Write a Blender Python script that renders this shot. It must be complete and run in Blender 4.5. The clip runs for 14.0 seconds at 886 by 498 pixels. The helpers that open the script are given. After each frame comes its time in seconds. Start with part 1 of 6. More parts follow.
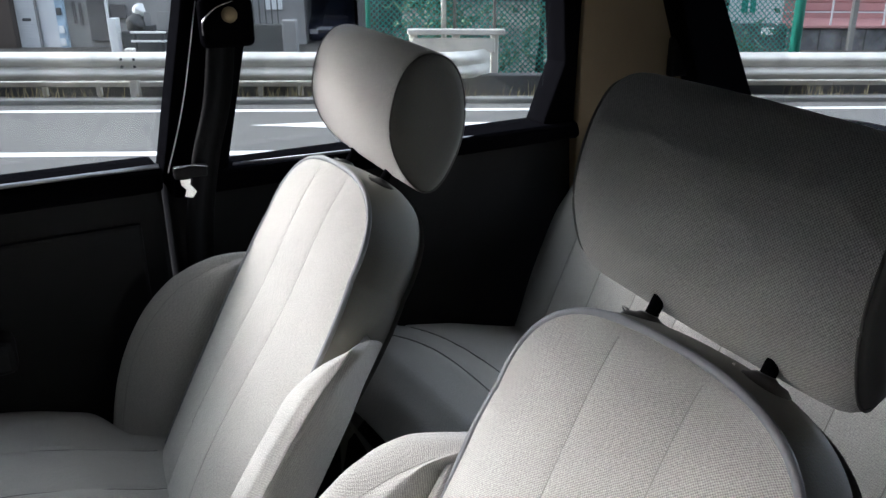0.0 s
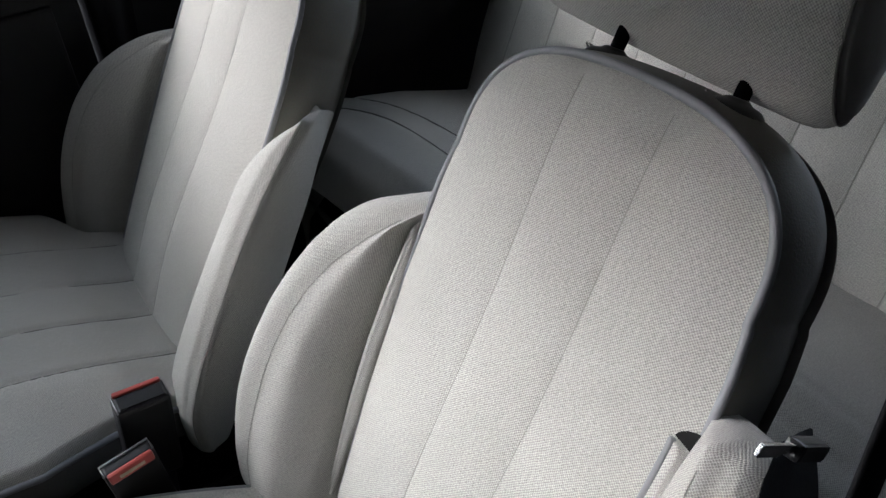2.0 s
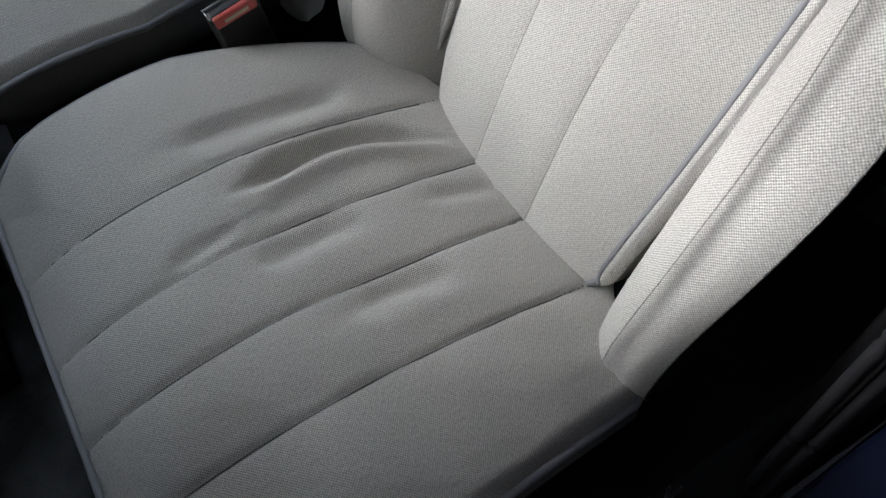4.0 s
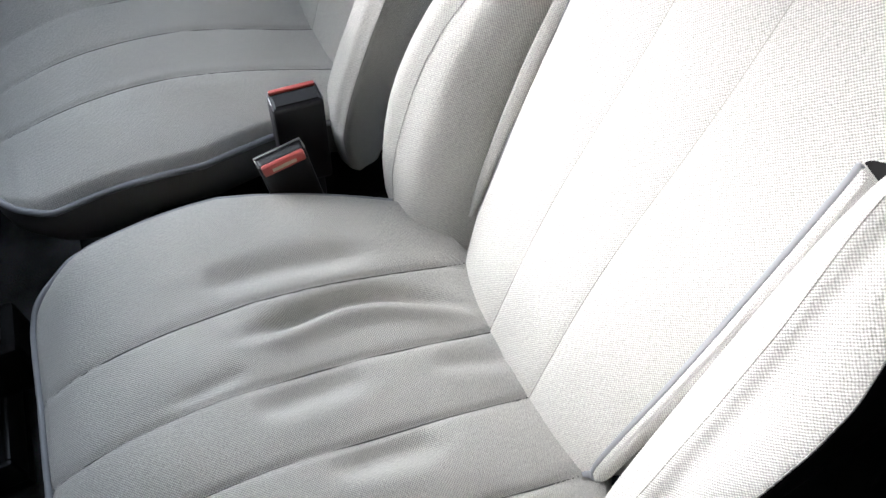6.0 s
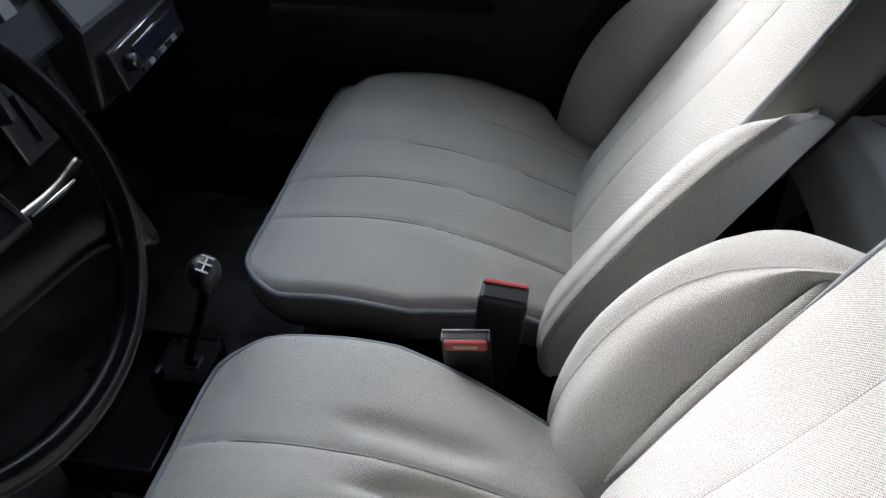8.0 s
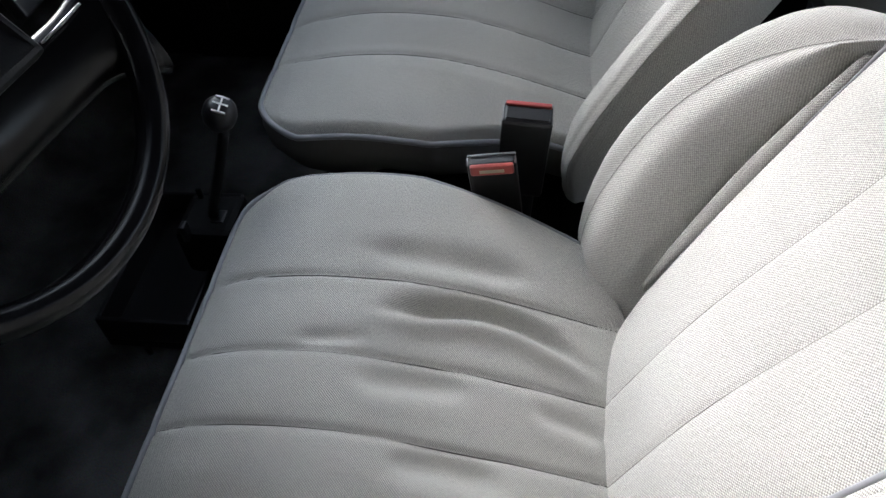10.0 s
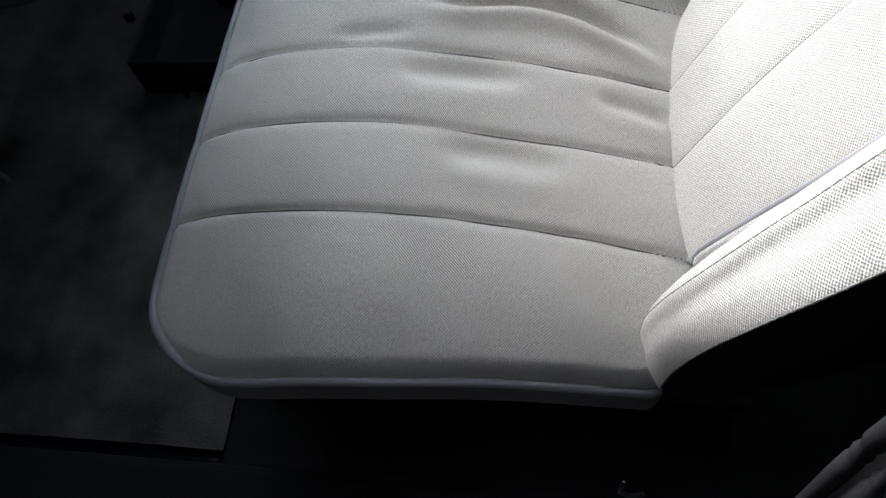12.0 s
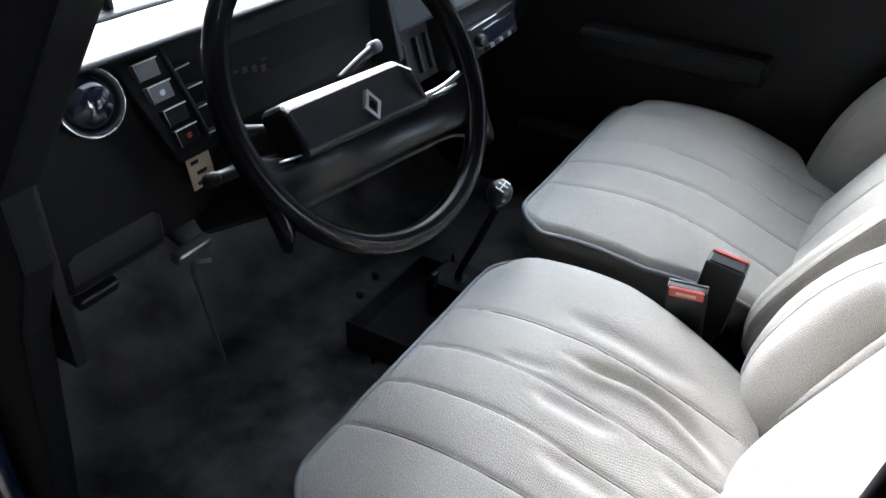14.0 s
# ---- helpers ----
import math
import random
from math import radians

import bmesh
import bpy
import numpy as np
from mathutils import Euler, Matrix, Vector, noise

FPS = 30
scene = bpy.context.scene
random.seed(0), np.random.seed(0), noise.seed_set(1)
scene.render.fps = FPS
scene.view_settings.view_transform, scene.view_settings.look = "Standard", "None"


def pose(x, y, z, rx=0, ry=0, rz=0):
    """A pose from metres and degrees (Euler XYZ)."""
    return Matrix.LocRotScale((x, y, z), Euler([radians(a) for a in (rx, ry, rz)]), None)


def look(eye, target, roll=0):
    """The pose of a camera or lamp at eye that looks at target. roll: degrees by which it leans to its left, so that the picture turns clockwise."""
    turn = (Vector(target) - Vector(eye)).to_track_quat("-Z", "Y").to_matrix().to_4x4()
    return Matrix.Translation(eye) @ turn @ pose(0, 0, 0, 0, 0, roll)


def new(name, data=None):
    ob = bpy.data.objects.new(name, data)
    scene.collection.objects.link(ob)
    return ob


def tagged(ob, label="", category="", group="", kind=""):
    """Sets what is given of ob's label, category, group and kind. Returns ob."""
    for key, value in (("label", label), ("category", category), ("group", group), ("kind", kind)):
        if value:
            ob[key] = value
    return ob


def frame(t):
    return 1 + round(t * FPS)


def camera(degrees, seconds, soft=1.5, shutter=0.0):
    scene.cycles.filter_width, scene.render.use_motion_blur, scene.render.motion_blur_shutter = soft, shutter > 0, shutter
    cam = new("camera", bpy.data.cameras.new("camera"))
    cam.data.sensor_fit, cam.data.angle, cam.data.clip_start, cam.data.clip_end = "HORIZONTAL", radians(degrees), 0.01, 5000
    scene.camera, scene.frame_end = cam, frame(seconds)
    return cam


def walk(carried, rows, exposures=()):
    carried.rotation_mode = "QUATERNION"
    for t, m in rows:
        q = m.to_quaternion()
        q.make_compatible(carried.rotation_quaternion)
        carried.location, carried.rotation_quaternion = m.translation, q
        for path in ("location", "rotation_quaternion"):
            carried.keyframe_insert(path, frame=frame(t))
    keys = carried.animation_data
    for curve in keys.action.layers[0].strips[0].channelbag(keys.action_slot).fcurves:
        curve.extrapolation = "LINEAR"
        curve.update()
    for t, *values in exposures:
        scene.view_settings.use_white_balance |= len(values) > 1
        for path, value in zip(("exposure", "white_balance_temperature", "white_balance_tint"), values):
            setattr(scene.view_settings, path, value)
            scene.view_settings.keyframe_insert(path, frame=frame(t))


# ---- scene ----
cam = camera(58.0, 14.0)
PATH = [
    (0, (0.089, 0.133, 1.241), (1.016, 1.756, 0.531), -0.5),
    (0.5, (0.109, 0.137, 1.235), (1.151, 1.628, 0.404), -0.5),
    (1, (0.107, 0.145, 1.241), (1.118, 1.551, 0.241), -1.1),
    (1.5, (0.105, 0.152, 1.232), (1.064, 1.536, 0.153), -2.4),
    (2, (0.096, 0.158, 1.206), (0.965, 1.503, 0.008), -4.1),
    (2.5, (0.079, 0.157, 1.166), (0.807, 1.409, -0.212), -5.8),
    (3, (0.054, 0.147, 1.135), (0.631, 1.287, -0.403), -7.8),
    (3.5, (0.051, 0.142, 1.108), (0.423, 1.148, -0.579), -13.0),
    (3.7, (0.004, 0.145, 1.098), (0.398, 1.07, -0.631), -9.9),
    (5.8, (0.065, 0.12, 1.096), (0.318, 1.208, -0.563), -15.8),
    (6, (0.081, 0.144, 1.129), (0.426, 1.364, -0.417), -8.9),
    (6.5, (0.134, 0.142, 1.181), (0.29, 1.71, -0.051), 1.9),
    (7, (0.201, 0.159, 1.183), (0.0, 1.76, 0.002), 1.9),
    (7.2, (0.216, 0.174, 1.196), (-0.05, 1.747, -0.01), -0.1),
    (9.3, (0.196, 0.176, 1.183), (-0.086, 1.663, -0.124), -3.4),
    (9.5, (0.194, 0.164, 1.171), (-0.086, 1.606, -0.186), -4.2),
    (10, (0.191, 0.139, 1.14), (-0.097, 1.46, -0.335), -6.7),
    (10.5, (0.187, 0.115, 1.106), (-0.111, 1.315, -0.466), -8.9),
    (11, (0.18, 0.096, 1.072), (-0.13, 1.165, -0.589), -11.5),
    (11.5, (0.173, 0.078, 1.052), (-0.152, 1.051, -0.665), -13.7),
    (12, (0.174, 0.076, 1.044), (-0.19, 0.978, -0.704), -17.8),
    (12.5, (0.168, 0.081, 1.036), (-0.205, 0.985, -0.709), -18.5),
    (13, (0.167, 0.078, 1.065), (-0.223, 1.249, -0.508), -8.4),
    (13.5, (0.198, -0.02, 1.132), (-0.397, 1.378, -0.168), -1.8),
    (14, (0.268, -0.175, 1.21), (-0.557, 1.27, 0.1), 1.5),
]
EXPOSURES = [(0, 3.06, 6010, 14.5), (1.0, 2.98, 6010, 14.5), (1.5, 2.9, 6010, 14.5), (2.0, 2.64, 6010, 14.5), (2.5, 2.44, 6010, 14.5), (3.0, 2.34, 6010, 14.5), (3.7, 2.4, 6010, 14.5), (5.8, 3.9, 6010, 14.5), (6.1, 3.34, 6010, 14.5), (6.5, 3.14, 6010, 14.5), (7.2, 3.16, 6010, 14.5), (9.5, 3.28, 6010, 14.5), (10.2, 3.08, 6010, 14.5), (11.3, 3.12, 6010, 14.5), (12.0, 3.42, 6010, 14.5), (12.5, 3.53, 6010, 14.5), (13.1, 3.42, 6010, 14.5), (13.5, 3.46, 6010, 14.5), (14, 4.28, 6010, 14.5)]
walk(cam, [(t, look(eye, target, roll)) for t, eye, target, roll in PATH], EXPOSURES)

# ---- daylight ----
SUN_TO = Vector((0.65, -0.61, -0.415)).normalized()      # the way the sunlight travels
world = bpy.data.worlds.new("sky")
scene.world = world
world.use_nodes = True
wn = world.node_tree
sky = wn.nodes.new("ShaderNodeTexSky")
sky.sky_type = 'NISHITA'
sky.sun_disc = False
sky.dust_density, sky.ozone_density, sky.air_density = 1.7, 0.3, 0.75
sky.sun_elevation = math.asin(-SUN_TO.z)
sky.sun_rotation = math.atan2(-SUN_TO.x, -SUN_TO.y)
wn.nodes["Background"].inputs["Strength"].default_value = 0.168
pale = wn.nodes.new("ShaderNodeHueSaturation")      # thin bright cloud over the blue
pale.inputs["Saturation"].default_value = 0.38
wn.links.new(sky.outputs["Color"], pale.inputs["Color"])
wn.links.new(pale.outputs["Color"], wn.nodes["Background"].inputs["Color"])
sun = new("sun", bpy.data.lights.new("sun", 'SUN'))
sun.data.energy, sun.data.angle, sun.data.color = 0.128, radians(9.0), (1.0, 0.99, 0.97)
sun.matrix_world = look((0, 0, 30), Vector((0, 0, 30)) + SUN_TO)

# ---- materials ----


def material(name, color, rough=0.6, metal=0.0, grain=0.0, grain_size=0.004, bump=0.0, stain=0.12, stain_size=0.25, coat=0.0, sheen=0.0, spec=0.5, patchy=0.0):
    """A surface with fine grain, larger stains and a fine relief, all at real size."""
    m = bpy.data.materials.new(name)
    m.use_nodes = True
    nt = m.node_tree
    b = nt.nodes["Principled BSDF"]
    b.inputs["Roughness"].default_value = rough
    b.inputs["Metallic"].default_value = metal
    b.inputs["Coat Weight"].default_value = coat
    b.inputs["Sheen Weight"].default_value = sheen
    b.inputs["Specular IOR Level"].default_value = spec
    geo = nt.nodes.new("ShaderNodeTexCoord")
    big = nt.nodes.new("ShaderNodeTexNoise")
    big.inputs["Scale"].default_value = 1.0 / stain_size
    big.inputs["Detail"].default_value = 5.0
    fine = nt.nodes.new("ShaderNodeTexNoise")
    fine.inputs["Scale"].default_value = 1.0 / grain_size
    fine.inputs["Detail"].default_value = 3.0
    for n in (big, fine):
        nt.links.new(geo.outputs["Object"], n.inputs["Vector"])
    mixa = nt.nodes.new("ShaderNodeMix")
    mixa.data_type = 'RGBA'
    dark = tuple(c * (1 - stain) for c in color)
    light = tuple(min(1, c * (1 + stain)) for c in color)
    mixa.inputs["A"].default_value = (*dark, 1)
    mixa.inputs["B"].default_value = (*light, 1)
    spread = nt.nodes.new("ShaderNodeMapRange")
    spread.inputs["From Min"].default_value, spread.inputs["From Max"].default_value = 0.20 + 0.20 * patchy, 0.80 - 0.20 * patchy
    nt.links.new(big.outputs["Fac"], spread.inputs["Value"])
    nt.links.new(spread.outputs["Result"], mixa.inputs["Factor"])
    mixb = nt.nodes.new("ShaderNodeMix")
    mixb.data_type = 'RGBA'
    mixb.blend_type = 'MULTIPLY'
    mixb.inputs["Factor"].default_value = grain
    nt.links.new(mixa.outputs["Result"], mixb.inputs["A"])
    nt.links.new(fine.outputs["Color"], mixb.inputs["B"])
    nt.links.new(mixb.outputs["Result"], b.inputs["Base Color"])
    if bump:
        bp = nt.nodes.new("ShaderNodeBump")
        bp.inputs["Strength"].default_value = bump
        bp.inputs["Distance"].default_value = grain_size * 0.5
        nt.links.new(fine.outputs["Fac"], bp.inputs["Height"])
        nt.links.new(bp.outputs["Normal"], b.inputs["Normal"])
    return m


def weave(name, color, pitch=0.00138, depth=0.0011, contrast=1.12):
    """Coarse basket-woven upholstery cloth, laid by the mesh's own UV in metres."""
    m = material(name, color, rough=0.92, stain=0.12, stain_size=0.14, sheen=0.15)
    nt = m.node_tree
    b = nt.nodes["Principled BSDF"]
    uv = nt.nodes.new("ShaderNodeUVMap")
    warp = nt.nodes.new("ShaderNodeTexNoise")
    warp.inputs["Scale"].default_value = 110.0
    nt.links.new(uv.outputs["UV"], warp.inputs["Vector"])
    shift = nt.nodes.new("ShaderNodeVectorMath")
    shift.operation = 'MULTIPLY_ADD'
    shift.inputs[1].default_value = (0.0017, 0.0017, 0)
    nt.links.new(warp.outputs["Color"], shift.inputs[0])
    nt.links.new(uv.outputs["UV"], shift.inputs[2])
    sep = nt.nodes.new("ShaderNodeSeparateXYZ")
    nt.links.new(shift.outputs["Vector"], sep.inputs["Vector"])

    def op(kind, a, c=None):
        n = nt.nodes.new("ShaderNodeMath")
        n.operation = kind
        for k, v in enumerate((a, c)):
            if v is None:
                continue
            if isinstance(v, (int, float)):
                n.inputs[k].default_value = v
            else:
                nt.links.new(v, n.inputs[k])
        return n.outputs[0]

    k = math.pi / pitch
    su = op('SINE', op('MULTIPLY', sep.outputs["X"], k))
    sv = op('SINE', op('MULTIPLY', sep.outputs["Y"], k))
    knots = op('MULTIPLY', su, sv)
    height = op('ADD', op('MULTIPLY', knots, 0.5), 0.5)
    # uneven yarn: threads thicken and thin along their length
    slub = nt.nodes.new("ShaderNodeVectorMath")
    slub.operation = 'MULTIPLY'
    slub.inputs[1].default_value = (1.0, 0.55, 1.0)
    nt.links.new(uv.outputs["UV"], slub.inputs[0])
    strand = nt.nodes.new("ShaderNodeTexNoise")
    strand.inputs["Scale"].default_value = 520.0
    strand.inputs["Detail"].default_value = 1.0
    nt.links.new(slub.outputs["Vector"], strand.inputs["Vector"])
    yarn = op('ADD', op('MULTIPLY', op('SUBTRACT', strand.outputs["Fac"], 0.5), 1.25), 0.5)
    height = op('ADD', op('MULTIPLY', height, 0.68), op('MULTIPLY', yarn, 0.52))
    bp = nt.nodes.new("ShaderNodeBump")
    bp.inputs["Strength"].default_value = 0.8
    bp.inputs["Distance"].default_value = depth
    nt.links.new(height, bp.inputs["Height"])
    nt.links.new(bp.outputs["Normal"], b.inputs["Normal"])
    old = b.inputs["Base Color"].links[0].from_socket
    tone = op('ADD', op('MULTIPLY', height, contrast), 1.0 - contrast * 0.61)
    mul = nt.nodes.new("ShaderNodeVectorMath")
    mul.operation = 'SCALE'
    nt.links.new(old, mul.inputs[0])
    nt.links.new(tone, mul.inputs["Scale"])
    nt.links.new(mul.outputs["Vector"], b.inputs["Base Color"])
    return m


def glass_material(name, tint, gloss=0.9):
    m = bpy.data.materials.new(name)
    m.use_nodes = True
    nt = m.node_tree
    nt.nodes.remove(nt.nodes["Principled BSDF"])
    out = nt.nodes["Material Output"]
    tr = nt.nodes.new("ShaderNodeBsdfTransparent")
    tr.inputs["Color"].default_value = (*tint, 1)
    gl = nt.nodes.new("ShaderNodeBsdfGlossy")
    gl.inputs["Roughness"].default_value = 0.02
    gl.inputs["Color"].default_value = (gloss, gloss, gloss, 1)
    lw = nt.nodes.new("ShaderNodeLayerWeight")
    fr = nt.nodes.new("ShaderNodeMapRange")
    fr.inputs["From Min"].default_value, fr.inputs["From Max"].default_value = 0.35, 1.0
    fr.inputs["To Min"].default_value, fr.inputs["To Max"].default_value = 0.03, 0.45
    nt.links.new(lw.outputs["Facing"], fr.inputs["Value"])
    mx = nt.nodes.new("ShaderNodeMixShader")
    nt.links.new(fr.outputs["Result"], mx.inputs["Fac"])
    nt.links.new(tr.outputs["BSDF"], mx.inputs[1])
    nt.links.new(gl.outputs["BSDF"], mx.inputs[2])
    nt.links.new(mx.outputs["Shader"], out.inputs["Surface"])
    return m


CLOTH = weave("seat_cloth", (0.498, 0.485, 0.444))
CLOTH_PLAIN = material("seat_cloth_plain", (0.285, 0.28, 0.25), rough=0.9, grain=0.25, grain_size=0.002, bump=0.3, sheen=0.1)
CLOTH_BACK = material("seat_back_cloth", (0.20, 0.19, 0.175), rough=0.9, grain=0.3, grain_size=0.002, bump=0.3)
# band coloured darker than the side cloth, for the shade below the cushion edge
BOXING_SHADED = material("cushion_band_shaded", (0.15, 0.145, 0.135), rough=0.9, grain=0.25, grain_size=0.002, bump=0.3)
PIPING = material("piping_vinyl", (0.26, 0.265, 0.275), rough=0.45, stain=0.08)
THREAD = material("seam_thread", (0.17, 0.165, 0.155), rough=0.9)
THREAD_LIGHT = material("stitch_thread", (0.33, 0.32, 0.29), rough=0.9)
BLACK = material("black_plastic", (0.012, 0.012, 0.013), rough=0.36, spec=0.45, grain=0.3, grain_size=0.0015, bump=0.15)
BLACK_SOFT = material("black_vinyl", (0.008, 0.008, 0.0085), rough=0.68, spec=0.2, grain=0.35, grain_size=0.002, bump=0.35, stain=0.25)
PILLAR_BLACK = material("pillar_trim", (0.004, 0.004, 0.005), rough=0.95, spec=0.0, grain=0.3, grain_size=0.002, bump=0.2, stain=0.2)
SEAL_RUBBER = material("seal_rubber", (0.016, 0.016, 0.018), rough=0.7, spec=0.25, grain=0.3, grain_size=0.002, bump=0.3)
DOOR_VINYL = material("door_trim_vinyl", (0.012, 0.012, 0.0125), rough=0.62, spec=0.2, grain=0.35, grain_size=0.002, bump=0.35, stain=0.3)
DASH_VINYL = material("dash_vinyl", (0.020, 0.0213, 0.0245), rough=0.48, spec=0.34, grain=0.3, grain_size=0.0018, bump=0.4, stain=0.15)
WHEEL_MAT = material("wheel_moulding", (0.005, 0.005, 0.006), rough=0.24, spec=0.22, grain=0.2, grain_size=0.001, bump=0.15)
PAD_VINYL = material("horn_pad_vinyl", (0.010, 0.0105, 0.012), rough=0.40, spec=0.34, grain=0.3, grain_size=0.0018, bump=0.4, stain=0.15)
SWITCH_GREY = material("switch_plastic", (0.19, 0.195, 0.205), rough=0.4, stain=0.1)
# pale for worn switch rims, and for light caught on the vent slats
EDGE_GREY = material("worn_and_lit_edge", (0.66, 0.67, 0.68), rough=0.4, stain=0.1)
CARPET = material("floor_carpet", (0.135, 0.132, 0.127), rough=0.97, spec=0.1, grain=0.6, grain_size=0.003, bump=0.9, stain=0.55, stain_size=0.13, patchy=0.8)
BEIGE = material("beige_trim", (0.36, 0.27, 0.16), rough=0.7, grain=0.2, grain_size=0.003, bump=0.2)
HEADLINER = material("headliner_cloth", (0.06, 0.058, 0.055), rough=0.9, grain=0.3, grain_size=0.003, bump=0.3)
RUBBER = material("rubber_seal", (0.008, 0.008, 0.009), rough=0.55, spec=0.25)
CHROME = material("chrome", (0.75, 0.75, 0.76), rough=0.16, metal=1.0, stain=0.04)
STEEL = material("worn_steel", (0.42, 0.42, 0.42), rough=0.35, metal=0.9)
RED = material("red_plastic", (0.46, 0.085, 0.07), rough=0.35, stain=0.1)
WHITE_MARK = material("white_marking", (0.78, 0.78, 0.76), rough=0.5)
LABEL = material("paper_label", (0.52, 0.44, 0.32), rough=0.7, stain=0.15, stain_size=0.02)
BELT = material("belt_webbing", (0.006, 0.006, 0.007), rough=0.75, spec=0.15, grain=0.4, grain_size=0.0012, bump=0.5)
LENS = material("gauge_lens", (0.012, 0.014, 0.024), rough=0.12, coat=1.0)
BODY_PAINT = material("body_paint", (0.010, 0.014, 0.035), rough=0.22, coat=0.8)
GLASS = glass_material("window_glass", (0.90, 0.93, 0.91))
ASPHALT = material("asphalt", (0.125, 0.120, 0.113), rough=0.88, grain=0.5, grain_size=0.012, bump=0.5, stain=0.18, stain_size=1.2)
ROAD_WHITE = material("road_paint", (0.74, 0.74, 0.72), rough=0.7, grain=0.25, grain_size=0.02, stain=0.12, stain_size=0.3)
GALV = material("painted_guard_rail", (0.60, 0.58, 0.53), rough=0.5, stain=0.25, stain_size=0.25, patchy=0.5, grain=0.2, grain_size=0.03)
CONCRETE = material("old_concrete", (0.23, 0.225, 0.21), rough=0.9, grain=0.4, grain_size=0.02, bump=0.4, stain=0.4, stain_size=0.6)
DARK_CONCRETE = material("weathered_concrete", (0.085, 0.085, 0.085), rough=0.9, grain=0.4, grain_size=0.03, bump=0.3, stain=0.5, stain_size=0.5)
STUCCO = material("house_stucco", (0.27, 0.265, 0.26), rough=0.9, grain=0.3, grain_size=0.02, stain=0.15, stain_size=1.0)
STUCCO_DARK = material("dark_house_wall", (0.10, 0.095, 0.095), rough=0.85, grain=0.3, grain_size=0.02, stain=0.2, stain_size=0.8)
# near-black surface of the added light blockers beside and over the car
SHADE_WALL = material("light_block_dark", (0.044, 0.043, 0.042), rough=0.9, grain=0.3, grain_size=0.02, stain=0.3, stain_size=0.8)
BROWN_WALL = material("dark_brown_wall", (0.045, 0.034, 0.028), rough=0.85, stain=0.2, stain_size=0.6)
METER_BLUE = material("pale_blue_box", (0.30, 0.40, 0.50), rough=0.5, stain=0.3, stain_size=0.2)
SHUTTER = material("shutter_metal", (0.62, 0.63, 0.64), rough=0.5, stain=0.1)
STREAKED = material("streaked_concrete", (0.17, 0.17, 0.175), rough=0.9, grain=0.45, grain_size=0.05, bump=0.3, stain=0.5, stain_size=0.35, patchy=0.6)
RED_SIDING = material("red_siding", (0.42, 0.21, 0.20), rough=0.7, stain=0.2, stain_size=0.8)
GREEN_PAINT = material("green_painted_steel", (0.02, 0.20, 0.15), rough=0.45, stain=0.15)
FENCE_WIRE = material("green_net_wire", (0.05, 0.32, 0.28), rough=0.6)
LEAF = material("dark_leaves", (0.035, 0.075, 0.030), rough=0.6, stain=0.5, stain_size=0.5)
BARK = material("dark_bark", (0.06, 0.05, 0.04), rough=0.9, grain=0.4, grain_size=0.02, bump=0.4)
DRY_GRASS = material("dry_weeds", (0.30, 0.26, 0.15), rough=0.9, stain=0.4, stain_size=0.1)
SOIL = material("verge_soil", (0.075, 0.068, 0.058), rough=0.95, grain=0.5, grain_size=0.02, bump=0.6, stain=0.35, stain_size=0.4)

# ---- mesh helpers ----


def ob_from(name, verts, faces, mat, parent=None, label="", uvs=None, smooth=True):
    me = bpy.data.meshes.new(name)
    me.from_pydata([tuple(map(float, v)) for v in verts], [], faces)
    me.materials.append(mat)
    if uvs is not None:
        layer = me.uv_layers.new(name="UVMap")
        idx = np.empty(len(me.loops), dtype=np.int32)
        me.loops.foreach_get("vertex_index", idx)
        layer.data.foreach_set("uv", np.asarray(uvs, dtype=np.float32)[idx].ravel())
    if smooth:
        me.polygons.foreach_set("use_smooth", [True] * len(me.polygons))
    me.update()
    ob = new(name, me)
    if parent is not None:
        ob.parent = parent
    if label:
        ob["label"] = label
    return ob


def part(name, bm, mat, parent=None, label="", smooth=False):
    """Link a bmesh as one mesh object under a thing or a part."""
    bmesh.ops.recalc_face_normals(bm, faces=bm.faces)
    me = bpy.data.meshes.new(name)
    bm.to_mesh(me)
    bm.free()
    me.materials.append(mat)
    if smooth:
        me.polygons.foreach_set("use_smooth", [True] * len(me.polygons))
    ob = new(name, me)
    if parent is not None:
        ob.parent = parent
    if label:
        ob["label"] = label
    return ob


def thing(name, at, label, category, group="", kind=""):
    e = new(name)
    e.empty_display_size = 0.05
    e.location = at
    return tagged(e, label, category, group, kind)


